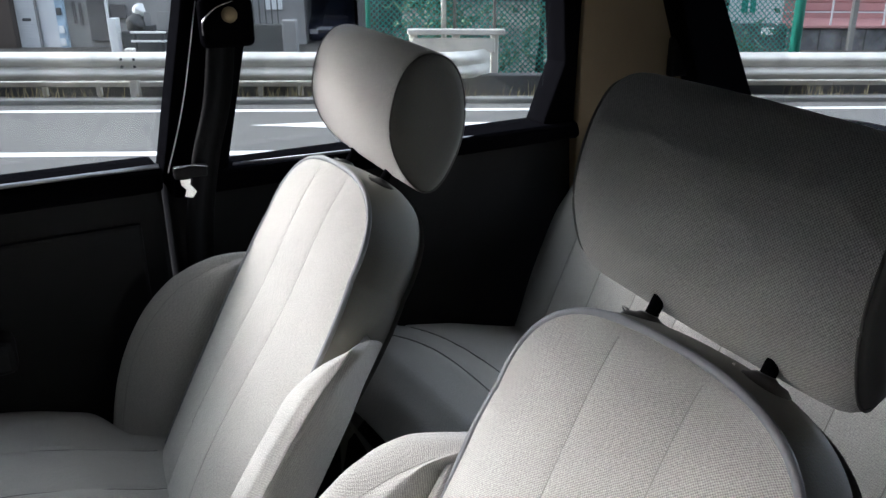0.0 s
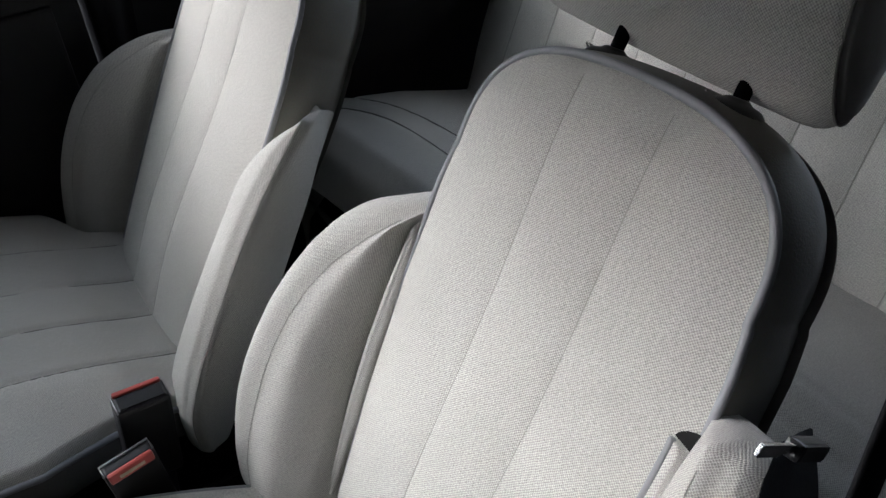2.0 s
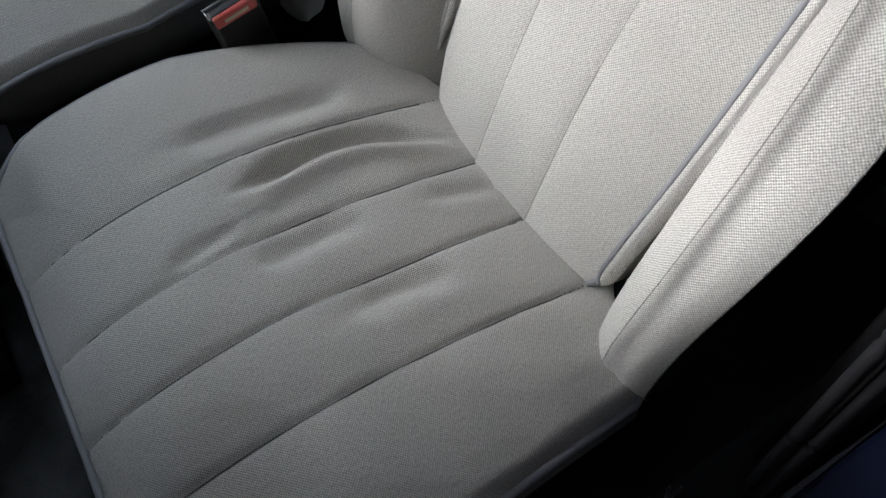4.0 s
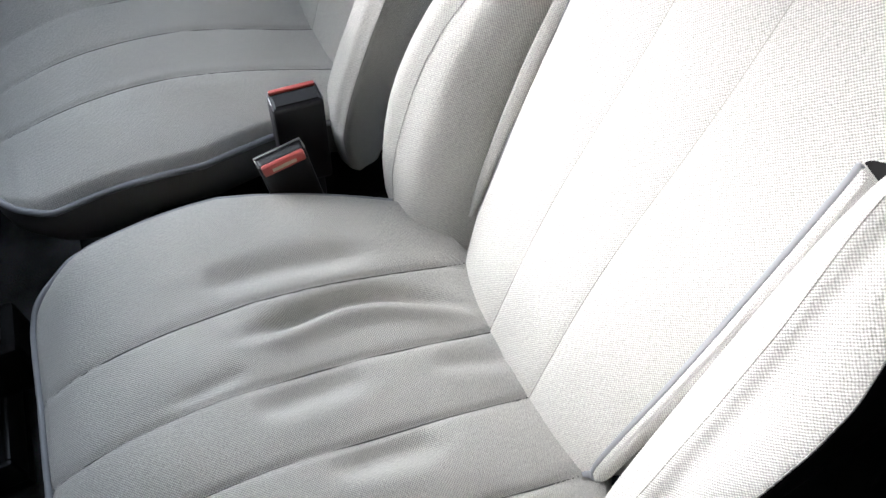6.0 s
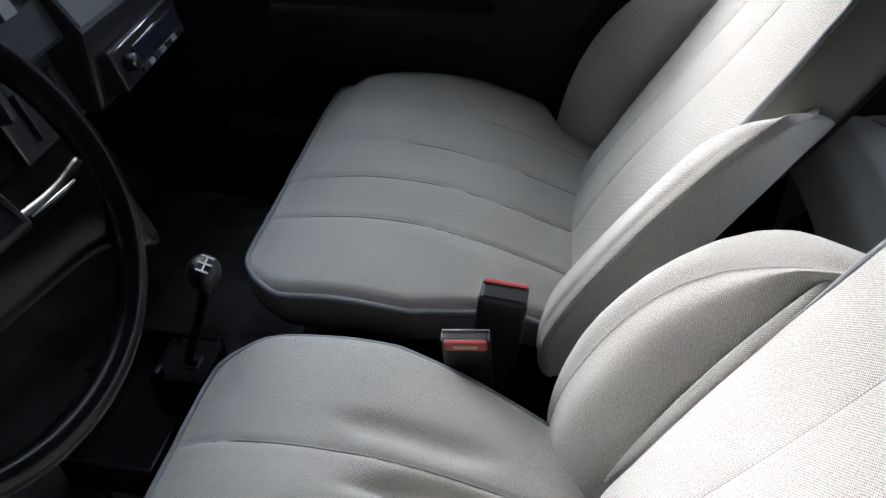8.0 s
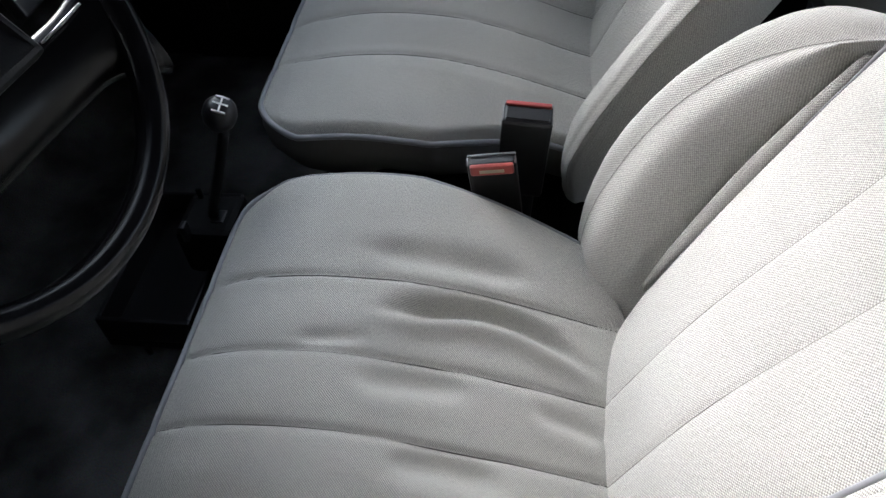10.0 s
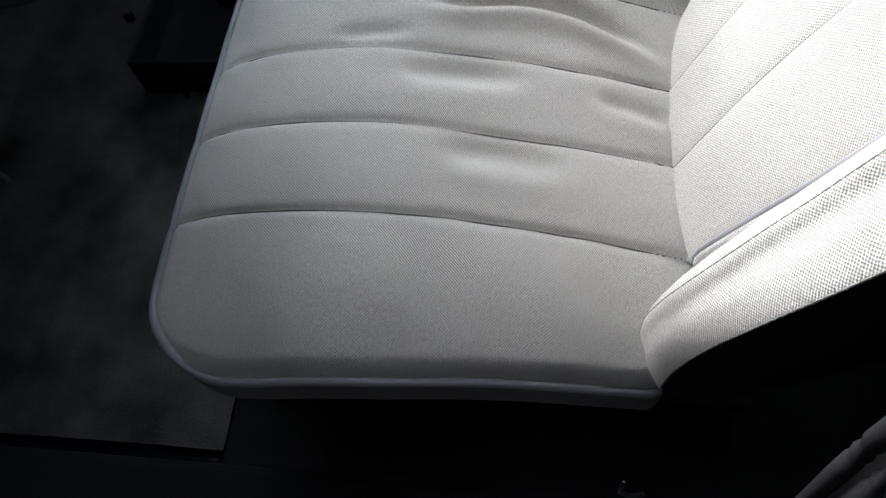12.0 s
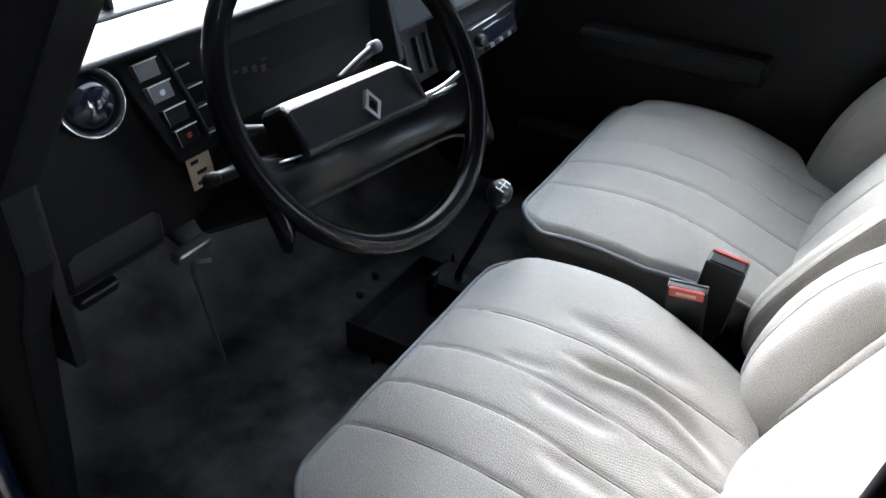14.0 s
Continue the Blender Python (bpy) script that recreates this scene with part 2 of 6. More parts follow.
def surf(name, P, mat, parent=None, label="", wrap_u=False, wrap_v=False, cap_ends=False, flip=False):
    """A smooth sheet through the grid of points P[i, j], with UVs in metres along the cloth."""
    P = np.asarray(P, dtype=float)
    nu, nv = P.shape[:2]
    verts = P.reshape(-1, 3)
    du = np.linalg.norm(np.diff(P, axis=0), axis=2)
    dv = np.linalg.norm(np.diff(P, axis=1), axis=2)
    u = np.concatenate([[0], np.cumsum(du.max(axis=1))])
    v = np.concatenate([np.zeros((nu, 1)), np.cumsum(dv, axis=1)], axis=1)
    v = v - v[:, nv // 2:nv // 2 + 1]
    uvs = np.stack([np.repeat(u[:, None], nv, 1), v], axis=2).reshape(-1, 2)
    faces = []
    for i in range(nu if wrap_u else nu - 1):
        for j in range(nv if wrap_v else nv - 1):
            a, b = i * nv + j, i * nv + (j + 1) % nv
            c, d = ((i + 1) % nu) * nv + (j + 1) % nv, ((i + 1) % nu) * nv + j
            faces.append((a, d, c, b) if flip else (a, b, c, d))
    if cap_ends:
        faces.append(tuple(range(nv - 1, -1, -1)) if not flip else tuple(range(nv)))
        last = (nu - 1) * nv
        faces.append(tuple(range(last, last + nv)) if not flip else tuple(range(last + nv - 1, last - 1, -1)))
    return ob_from(name, verts, faces, mat, parent, label, uvs)


def smooth_line(points, n):
    """n points of a Catmull-Rom curve through the given ones."""
    p = [np.asarray(q, dtype=float) for q in points]
    p = [2 * p[0] - p[1]] + p + [2 * p[-1] - p[-2]]
    out = []
    segs = len(p) - 3
    for k in range(n):
        f = k / (n - 1) * segs
        i = min(int(f), segs - 1)
        t = f - i
        a, b, c, d = p[i:i + 4]
        out.append(0.5 * (2 * b + (c - a) * t + (2 * a - 5 * b + 4 * c - d) * t * t + (3 * b - a - 3 * c + d) * t ** 3))
    return np.array(out)


def tube(name, points, r, mat, parent=None, label="", sides=8, closed=False, flat=1.0, up=(0, 0, 1)):
    """A round (or flattened) cord along a line of points."""
    pts = np.asarray(points, dtype=float)
    n = len(pts)
    rows = []
    ref = np.array(up, dtype=float)
    for i in range(n):
        a = pts[(i - 1) % n] if closed or i > 0 else pts[i]
        b = pts[(i + 1) % n] if closed or i < n - 1 else pts[i]
        d = (b - a) / (np.linalg.norm(b - a) + 1e-12)
        side = np.cross(d, ref)
        if np.linalg.norm(side) < 1e-3:
            side = np.cross(d, (1, 0.2, 0))
        side /= np.linalg.norm(side)
        nrm = np.cross(side, d)
        rad = r[i] if isinstance(r, (list, tuple, np.ndarray)) else r
        rows.append([pts[i] + rad * (math.cos(a2) * side + flat * math.sin(a2) * nrm)
                     for a2 in (2 * math.pi * k / sides for k in range(sides))])
    return surf(name, np.array(rows), mat, parent, label, wrap_u=closed, wrap_v=True, cap_ends=not closed)


def rbox(lo, hi, bevel=0.004, segs=2):
    bm = bmesh.new()
    lo, hi = Vector(lo), Vector(hi)
    bmesh.ops.create_cube(bm, size=1.0, matrix=Matrix.LocRotScale((lo + hi) / 2, None, hi - lo))
    if bevel > 0:
        bmesh.ops.bevel(bm, geom=list(bm.edges), offset=bevel, segments=segs, profile=0.6, affect='EDGES')
    return bm


def turn(bm, m):
    bmesh.ops.transform(bm, matrix=m, verts=bm.verts)
    return bm


def prism(outline, direction, bevel=0.003, segs=2):
    """A slab: a flat outline of 3D points pushed along a direction, with eased edges."""
    bm = bmesh.new()
    f = bm.faces.new([bm.verts.new(p) for p in outline])
    ext = bmesh.ops.extrude_face_region(bm, geom=[f])
    bmesh.ops.translate(bm, vec=Vector(direction), verts=[v for v in ext["geom"] if isinstance(v, bmesh.types.BMVert)])
    bmesh.ops.recalc_face_normals(bm, faces=bm.faces)
    if bevel > 0:
        bmesh.ops.bevel(bm, geom=list(bm.edges), offset=bevel, segments=segs, profile=0.6, affect='EDGES')
    return bm


def lathe(profile, mat_axis, sides=24):
    """A turned body: (radius, height) pairs spun about the z axis of the given pose."""
    bm = bmesh.new()
    rings = [[bm.verts.new(mat_axis @ Vector((r * math.cos(a), r * math.sin(a), h))) for a in
              (2 * math.pi * k / sides for k in range(sides))] for r, h in profile]
    for a, b in zip(rings, rings[1:]):
        for k in range(sides):
            bm.faces.new((a[k], a[(k + 1) % sides], b[(k + 1) % sides], b[k]))
    bm.faces.new(rings[0][::-1])
    bm.faces.new(rings[-1])
    return bm


def lerp_table(x, xs, ys):
    return np.interp(x, xs, ys)


def smooth_table(x, xs, ys):
    """A rounded reading of a table: the mean of a few neighbouring readings."""
    w = 0.018
    return sum(np.interp(np.asarray(x) + k * w, xs, ys) for k in (-1.5, -0.75, 0, 0.75, 1.5)) / 5


# ---- the shell of the car (x to the rear, y to the passenger's side) ----
FLOOR_Z, SILL_Z, ROOF_Z = 0.165, 0.885, 1.30
NEAR_Y, FAR_Y = 0.20, 1.60


def floor_height(x, y):
    hump = 0.035 * math.exp(-((y - 0.93) / 0.16) ** 2)
    toe = max(0.0, -0.72 - x) * 0.9
    return FLOOR_Z - 0.012 + hump * 0.3 + toe + 0.006 * noise.noise((x * 9, y * 9, 0.3)) + 0.002 * noise.noise((x * 40, y * 40, 1.3))


xs, ys = np.linspace(-1.0, -0.245, 90), np.linspace(0.262, FAR_Y - 0.02, 110)
carpet = surf("floor", [[(x, y, floor_height(x, y)) for y in ys] for x in xs], CARPET)
tagged(carpet, "worn dark grey carpet over the car floor", "floor", kind="structure")
mid = part("floor_mat_rear", rbox((-0.244, NEAR_Y + 0.02, 0.13), (1.10, FAR_Y - 0.02, 0.150), 0.003), BLACK_SOFT)
tagged(mid, "black rubber floor covering under the seats", "floor", kind="structure")
under = part("floor_pan", rbox((-1.05, NEAR_Y, 0.02), (1.9, FAR_Y + 0.03, 0.128), 0.0), BODY_PAINT)
tagged(under, "dark painted steel floor pan under the carpet", "floor", kind="structure")

# driver's opening: door step below, roof rail above, pillars at both ends
step = part("door_sill", rbox((-0.80, 0.165, 0.10), (0.70, 0.235, 0.225), 0.012), BLACK_SOFT)
tagged(step, "black door sill below the open driver's door", "sill", kind="structure")


def far_side():
    """Passenger's side: door trim, window openings and pillars, built as pieces butted together."""
    y0, y1 = FAR_Y - 0.03, FAR_Y + 0.05
    door = thing("door_1", (0.0, FAR_Y, 0.2), "closed black vinyl passenger door trim", "door", kind="structure")
    base = Vector(door.location)

    def put(name, bm, mat, label=""):
        turn(bm, Matrix.Translation(-base))
        return part(name, bm, mat, door, label)

    put("door_panel", rbox((-0.62, y0, 0.08), (0.335, y1, SILL_Z - 0.03), 0.01), DOOR_VINYL)
    put("window_ledge", rbox((-0.62, y0 - 0.025, SILL_Z - 0.045), (0.335, y1, SILL_Z), 0.012, 3), PILLAR_BLACK)
    put("inset_panel", rbox((-0.45, y0 - 0.010, 0.40), (0.29, y0 + 0.01, SILL_Z - 0.10), 0.006), DOOR_VINYL)
    put("door_pocket", rbox((-0.50, y0 - 0.055, 0.24), (0.20, y0 + 0.01, 0.37), 0.02, 3), DOOR_VINYL)
    put("armrest", rbox((-0.36, y0 - 0.075, 0.58), (0.06, y0 + 0.01, 0.64), 0.022, 4), DOOR_VINYL)
    put("door_handle", rbox((-0.33, y0 - 0.03, 0.70), (-0.22, y0 + 0.01, 0.735), 0.008), DOOR_VINYL)
    q = thing("quarter_trim", (0.8, FAR_Y, 0.2), "black quarter trim panel beside the rear seat", "trim", kind="structure")
    base2 = Vector(q.location)
    for nm, bm, mat in (("trim_panel", rbox((0.345, y0, 0.08), (1.30, y1, SILL_Z - 0.035), 0.01), DOOR_VINYL),
                        ("trim_ledge", rbox((0.345, y0 - 0.03, SILL_Z - 0.06), (1.30, y1, SILL_Z - 0.02), 0.014, 3), PILLAR_BLACK)):
        part(nm, turn(bm, Matrix.Translation(-base2)), mat, q)


far_side()


def slab(name, outline, direction, mat, label, category, bevel=0.006):
    ob = part(name, prism([Vector(p) for p in outline], direction, bevel), mat)
    return tagged(ob, label, category, kind="structure")


YB = FAR_Y - 0.04
slab("trim_b_pillar", [(0.335, YB, SILL_Z - 0.03), (0.452, YB, SILL_Z - 0.03), (0.545, YB - 0.05, 1.31), (0.425, YB - 0.05, 1.31)],
     (0, 0.07, 0), PILLAR_BLACK, "black pillar trim between the side windows", "pillar")
slab("trim_rear_pillar", [(1.165, YB, SILL_Z - 0.02), (1.265, YB, SILL_Z - 0.05), (1.225, YB - 0.05, 1.31), (1.155, YB - 0.05, 1.31), (1.205, YB - 0.02, 1.0)],
     (0, 0.07, 0), PILLAR_BLACK, "black frame at the back of the rear side window", "pillar")
slab("trim_c_pillar", [(1.262, YB - 0.004, 0.62), (1.72, YB - 0.06, 0.62), (1.47, YB - 0.10, 1.31), (1.222, YB - 0.054, 1.31)],
     (0, 0.08, 0), BEIGE, "beige moulded pillar trim by the hatch", "pillar")
slab("trim_hatch_frame", [(1.57, YB - 0.13, 0.80), (1.745, YB - 0.13, 0.80), (1.445, YB - 0.13, 1.32), (1.335, YB - 0.13, 1.32)],
     (0, 0.06, 0), PILLAR_BLACK, "black frame round the hatch window", "frame")
slab("trim_roof_rail", [(-0.25, YB - 0.05, 1.255), (1.48, YB - 0.05, 1.255), (1.48, YB - 0.05, 1.33), (-0.25, YB - 0.05, 1.33)],
     (0, 0.07, 0), PILLAR_BLACK, "black roof rail over the side windows", "rail")
slab("trim_a_pillar_far", [(-0.66, YB, SILL_Z - 0.02), (-0.58, YB, SILL_Z - 0.02), (-0.17, YB - 0.05, 1.32), (-0.27, YB - 0.05, 1.32)],
     (0, 0.07, 0), PILLAR_BLACK, "black windscreen pillar on the passenger's side", "pillar")
slab("trim_a_pillar_near", [(-0.66, NEAR_Y - 0.004, 0.80), (-0.455, NEAR_Y - 0.004, 0.796), (-0.294, NEAR_Y, 1.013), (-0.09, NEAR_Y + 0.05, 1.32), (-0.27, NEAR_Y + 0.06, 1.32)],
     (0, 0.05, 0), BLACK_SOFT, "black windscreen pillar on the driver's side", "pillar")
slab("trim_b_pillar_near", [(0.340, NEAR_Y - 0.035, 0.12), (0.452, NEAR_Y - 0.035, 0.12), (0.452, NEAR_Y - 0.035, SILL_Z), (0.545, NEAR_Y - 0.008, 1.31), (0.430, NEAR_Y - 0.008, 1.31), (0.340, NEAR_Y - 0.035, SILL_Z)],
     (0, 0.045, 0), BLACK_SOFT, "black pillar behind the driver's door", "pillar")
slab("wall_pillar_near", [(0.340, NEAR_Y - 0.09, 0.12), (0.60, NEAR_Y - 0.09, 0.12), (0.60, NEAR_Y - 0.09, SILL_Z), (0.340, NEAR_Y - 0.09, SILL_Z)],
     (0, 0.046, 0), BODY_PAINT, "dark blue painted door pillar", "pillar")
for y, x in ((NEAR_Y - 0.010, 0.316), (NEAR_Y - 0.024, 0.324)):
    seal = tube("trim_door_seal", smooth_line([(x - 0.004, y, 0.226), (x, y, 0.34), (x, y, 0.46), (x - 0.004, y, 0.66), (x + 0.02, y + 0.004, 0.90), (x + 0.085, y + 0.02, 1.28)], 60), 0.0062, SEAL_RUBBER, sides=12)
    tagged(seal, "dark grey ribbed rubber door seal", "door seal", kind="structure")
slab("wall_near_rear", [(0.453, NEAR_Y - 0.02, 0.12), (1.90, NEAR_Y - 0.02, 0.12), (1.90, NEAR_Y, SILL_Z), (0.453, NEAR_Y, SILL_Z)],
     (0, 0.05, 0), BLACK_SOFT, "black quarter trim behind the driver's door", "trim")
slab("trim_front_foot", [(-1.05, NEAR_Y, 0.12), (-0.60, NEAR_Y, 0.12), (-0.507, NEAR_Y, 0.595), (-0.46, NEAR_Y, 0.70), (-0.46, NEAR_Y, 0.80), (-1.05, NEAR_Y, 0.825)],
     (0, 0.04, 0), BLACK_SOFT, "black kick panel ahead of the driver's door", "trim")
slab("wall_front", [(-1.04, NEAR_Y, 0.12), (-1.04, FAR_Y, 0.12), (-1.0, FAR_Y, 0.86), (-1.0, NEAR_Y, 0.86)],
     (-0.05, 0, 0), BLACK_SOFT, "dark bulkhead ahead of the pedals", "bulkhead")
slab("wall_rear", [(1.90, NEAR_Y, 0.12), (1.90, FAR_Y, 0.12), (1.86, FAR_Y, 0.80), (1.86, NEAR_Y, 0.80)],
     (0.05, 0, 0), BLACK_SOFT, "black lower tailgate trim", "tailgate")
slab("trim_far_front", [(-1.05, FAR_Y - 0.02, 0.12), (-0.625, FAR_Y - 0.02, 0.12), (-0.625, FAR_Y - 0.02, SILL_Z - 0.02), (-1.05, FAR_Y - 0.02, SILL_Z - 0.02)],
     (0, 0.05, 0), BLACK_SOFT, "black kick panel ahead of the passenger door", "trim")


for wing, y in (("wall_wing_near", 0.175), ("wall_wing_far", FAR_Y + 0.01)):
    slab(wing, [(-1.90, y, 0.12), (-0.64, y, 0.12), (-0.64, y, 0.89), (-0.86, y, 0.885), (-1.90, y, 0.76)], (0, 0.02, 0), BODY_PAINT, "dark blue front wing of the car", "wing")


def open_door():
    """Driver's door, swung wide open on its front hinge."""
    door = thing("door_2", (-0.61, 0.155, 0.13), "driver's door standing open, black trim inside", "door", kind="structure")
    door.rotation_euler = (0, 0, radians(-64))

    def put(name, bm, mat, label=""):
        return part(name, bm, mat, door, label)

    put("door_skin", rbox((0.0, -0.045, 0.0), (1.02, -0.012, 0.74), 0.008), BODY_PAINT, "dark blue painted outer skin")
    put("door_panel", rbox((0.02, -0.011, 0.02), (1.00, 0.022, 0.735), 0.010), BLACK_SOFT)
    put("armrest", rbox((0.30, 0.018, 0.40), (0.72, 0.085, 0.46), 0.022, 4), BLACK)
    put("door_pocket", rbox((0.10, 0.018, 0.06), (0.80, 0.07, 0.19), 0.02, 3), BLACK)
    tube("window_frame", smooth_line([(0.02, -0.02, 0.735), (0.20, -0.005, 0.93), (0.40, 0.02, 1.12), (0.55, 0.04, 1.165), (0.80, 0.04, 1.165), (0.97, 0.03, 1.13), (1.00, -0.01, 0.735)], 40), 0.018, BLACK_SOFT, door)
    pane2 = put("pane", prism([Vector(p) for p in ((0.05, -0.015, 0.74), (0.985, -0.01, 0.74), (0.96, 0.03, 1.12), (0.42, 0.025, 1.12))], (0, 0.004, 0), 0.0), GLASS)
    pane2.visible_shadow = False


open_door()

guide = part("belt_guide", turn(rbox((-0.035, -0.012, -0.045), (0.035, 0.012, 0.045), 0.011, 3), Matrix.Translation((1.49, YB - 0.082, 1.0)) @ Matrix.Rotation(radians(-8), 4, 'Z')), BLACK_SOFT)
tagged(guide, "black belt guide on the beige rear pillar", "belt guide")
# lining out of view, coloured dark so it bounces little light onto the seats
roof = surf("ceiling", [[(x, y, ROOF_Z + 0.035 - 0.05 * ((x - 0.65) / 1.0) ** 2 - 0.04 * ((y - 0.92) / 0.6) ** 2)
                         for y in np.linspace(NEAR_Y + 0.09, FAR_Y - 0.07, 24)] for x in np.linspace(-0.20, 1.47, 30)], HEADLINER)
tagged(roof, "cloth headliner under the roof, dark to cut bounced light", "ceiling", kind="structure")
rs = roof.modifiers.new("thickness", 'SOLIDIFY')
rs.thickness, rs.offset = 0.03, 1.0


def pane(name, corners, label):
    ob = part(name, prism([Vector(p) for p in corners], (0.0, 0.004, 0.0) if abs(corners[0][1] - corners[1][1]) < 0.2 else (0.004, 0, 0), 0.0), GLASS)
    ob.visible_shadow = False
    return tagged(ob, label, "window", kind="structure")


YG = FAR_Y + 0.005
pane("window_1", [(-0.60, YG, SILL_Z - 0.02), (0.34, YG, SILL_Z - 0.02), (0.43, YG - 0.05, 1.28), (-0.20, YG - 0.05, 1.28)], "clear glass of the passenger door window")
pane("window_2", [(0.45, YG, SILL_Z - 0.02), (1.19, YG, SILL_Z - 0.02), (1.18, YG - 0.05, 1.28), (0.54, YG - 0.05, 1.28)], "clear glass of the rear side window")
pane("window_3", [(1.765, NEAR_Y + 0.10, 0.80), (1.765, FAR_Y - 0.14, 0.80), (1.475, FAR_Y - 0.14, 1.29), (1.475, NEAR_Y + 0.14, 1.29)], "clear glass of the hatch window")
pane("window_4", [(-0.70, NEAR_Y + 0.05, 0.90), (-0.70, FAR_Y - 0.05, 0.90), (-0.24, FAR_Y - 0.10, 1.30), (-0.24, NEAR_Y + 0.10, 1.30)], "clear glass of the windscreen")

# bright seal along the passenger's window
tube("trim_window_seal", [(-0.6, YB - 0.012, SILL_Z + 0.002), (0.33, YB - 0.012, SILL_Z + 0.002)], 0.004, STEEL)
tagged(bpy.data.objects["trim_window_seal"], "thin bright seal along the door window", "trim", kind="structure")
tube("trim_rear_seal", [(0.46, YB - 0.012, SILL_Z - 0.012), (1.16, YB - 0.012, SILL_Z - 0.028)], 0.003, STEEL)
tagged(bpy.data.objects["trim_rear_seal"], "thin bright seal along the rear side window", "trim", kind="structure")

# ---- front seats ----
CUSHION_XS = [-0.215, -0.205, -0.185, -0.15, -0.10, -0.04, 0.02, 0.08, 0.14, 0.20, 0.26, 0.36]
CUSHION_ZS = [0.428, 0.440, 0.450, 0.461, 0.469, 0.472, 0.468, 0.458, 0.441, 0.418, 0.394, 0.372]
HALF, CORNER = 0.285, 0.090
SEAMS = (-0.140, -0.046, 0.042, 0.143)
# hollows sat into the driver's cushion: a line of (x, y), depth, breadth, and the height of the ridge beside it
FOLDS = [((0.00, 0.05, 0.10, 0.15, 0.20, 0.235), (0.104, 0.110, 0.121, 0.119, 0.101, 0.080), 0.0090, 0.0125, 1.0),
         ((-0.03, 0.04, 0.10, 0.17), (0.182, 0.180, 0.178, 0.180), 0.0052, 0.0170, 0.3),
         ((-0.08, -0.04, 0.00), (0.058, 0.060, 0.066), 0.0028, 0.0090, 0.3),
         ((-0.01, 0.05, 0.11), (0.016, 0.018, 0.021), 0.0046, 0.0150, 0.35),
         ((0.04, 0.09, 0.15), (-0.070, -0.067, -0.072), 0.0054, 0.0150, 0.35),
         ((0.17, 0.21, 0.25), (0.016, 0.010, 0.000), 0.0034, 0.0110, 0.5)]


def half_width(x, wide=0.0):
    e = x - CUSHION_XS[0]
    w = HALF + wide - 0.012 * max(0.0, x) / 0.3
    if e < CORNER:
        w -= CORNER - math.sqrt(max(0.0, CORNER ** 2 - (CORNER - e) ** 2))
    return w


def side_grow(x, full, worn):
    """How far a side of the cushion stands out past its usual half width."""
    t = min(1.0, max(0.0, (x - (0.225 if worn else 0.17)) / 0.07))
    tuck = 0.11 * t * t * (3 - 2 * t)
    if worn:
        return (0.033 - 0.25 * max(0.0, x - 0.02)) * full - tuck - 0.016 * (1.0 - full) * max(0.0, x + 0.10) / 0.30
    return (0.050 - 0.12 * max(0.0, x - 0.10)) * (1.0 - full) + 0.006 * full - (tuck if not full else min(0.045, max(0.0, 0.30 * (x - 0.05))))


def cushion_z(x, y, worn, inner):
    """Height of the cushion; inner: the side (1 or -1) towards the middle of the car, which is fuller."""
    full = 1.0 if y * inner > 0 else 0.0
    tilt = 0.0 if worn else 0.12
    w = half_width(x, side_grow(x, full, worn))
    k = min(1.0, max(0.0, (x + 0.213) / 0.04))
    z = k * float(smooth_table(x, CUSHION_XS, CUSHION_ZS)) + (1 - k) * float(lerp_table(x, CUSHION_XS, CUSHION_ZS))
    r = abs(y) / HALF
    z -= (0.030 - 0.020 * full) * r ** 4 * min(1.0, (x + 0.235) / 0.05)
    z += (0.10 * max(0.0, y - 0.12) if worn else tilt * max(-0.12, y)) * min(1.0, (x + 0.235) / 0.08)
    z -= 0.016 * max(0.0, 1 - (w - abs(y)) / 0.016) ** 2 * min(1.0, (x - CUSHION_XS[0]) / 0.07)
    z += 0.0 if worn else 0.037 - 0.014 * min(1.0, max(0.0, (x + 0.17) / 0.28)) * min(1.0, max(0.0, (-y - 0.17) / 0.10))
    edges = (-0.30,) + SEAMS + (0.30,)
    for a, b in zip(edges, edges[1:]):
        if a <= y < b:
            t = (y - a) / (b - a)
            z += 0.0045 * (4 * t * (1 - t)) ** 0.6 * min(1.0, (x + 0.225) / 0.05)
    for k, s in enumerate(SEAMS):
        taut = 1.0 if worn or k < 2 else min(1.0, max(0.15, (x + 0.06) / 0.08))
        z -= 0.0022 * taut * math.exp(-((y - s) / 0.0030) ** 2)
    if worn:
        for fx, fy, depth, breadth, ridge in FOLDS:
            t = (x - fx[0]) / (fx[-1] - fx[0])
            if -0.4 < t < 1.4:
                yc = float(sum(np.interp(x + k * 0.012, fx, fy) for k in (-1, 0, 1)) / 3)
                fade = math.exp(-(max(0.0, abs(t - 0.5) - 0.25) / 0.17) ** 2)
                wide = breadth * (0.65 + 0.35 * fade)
                z -= 2.0 * depth * fade * math.exp(-((y - yc) / wide) ** 2)
                z += depth * ridge * fade * math.exp(-((y - yc + 1.9 * wide) / wide) ** 2)
        z -= 0.008 * math.exp(-((x - 0.10) / 0.11) ** 2 - ((y - 0.0) / 0.13) ** 2)
        z += 0.0022 * noise.noise((x * 14, y * 14, 2.0)) * math.exp(-((x - 0.1) / 0.15) ** 2)
    else:
        z += 0.0015 * noise.noise((x * 10, y * 10, 5.0))
    return z


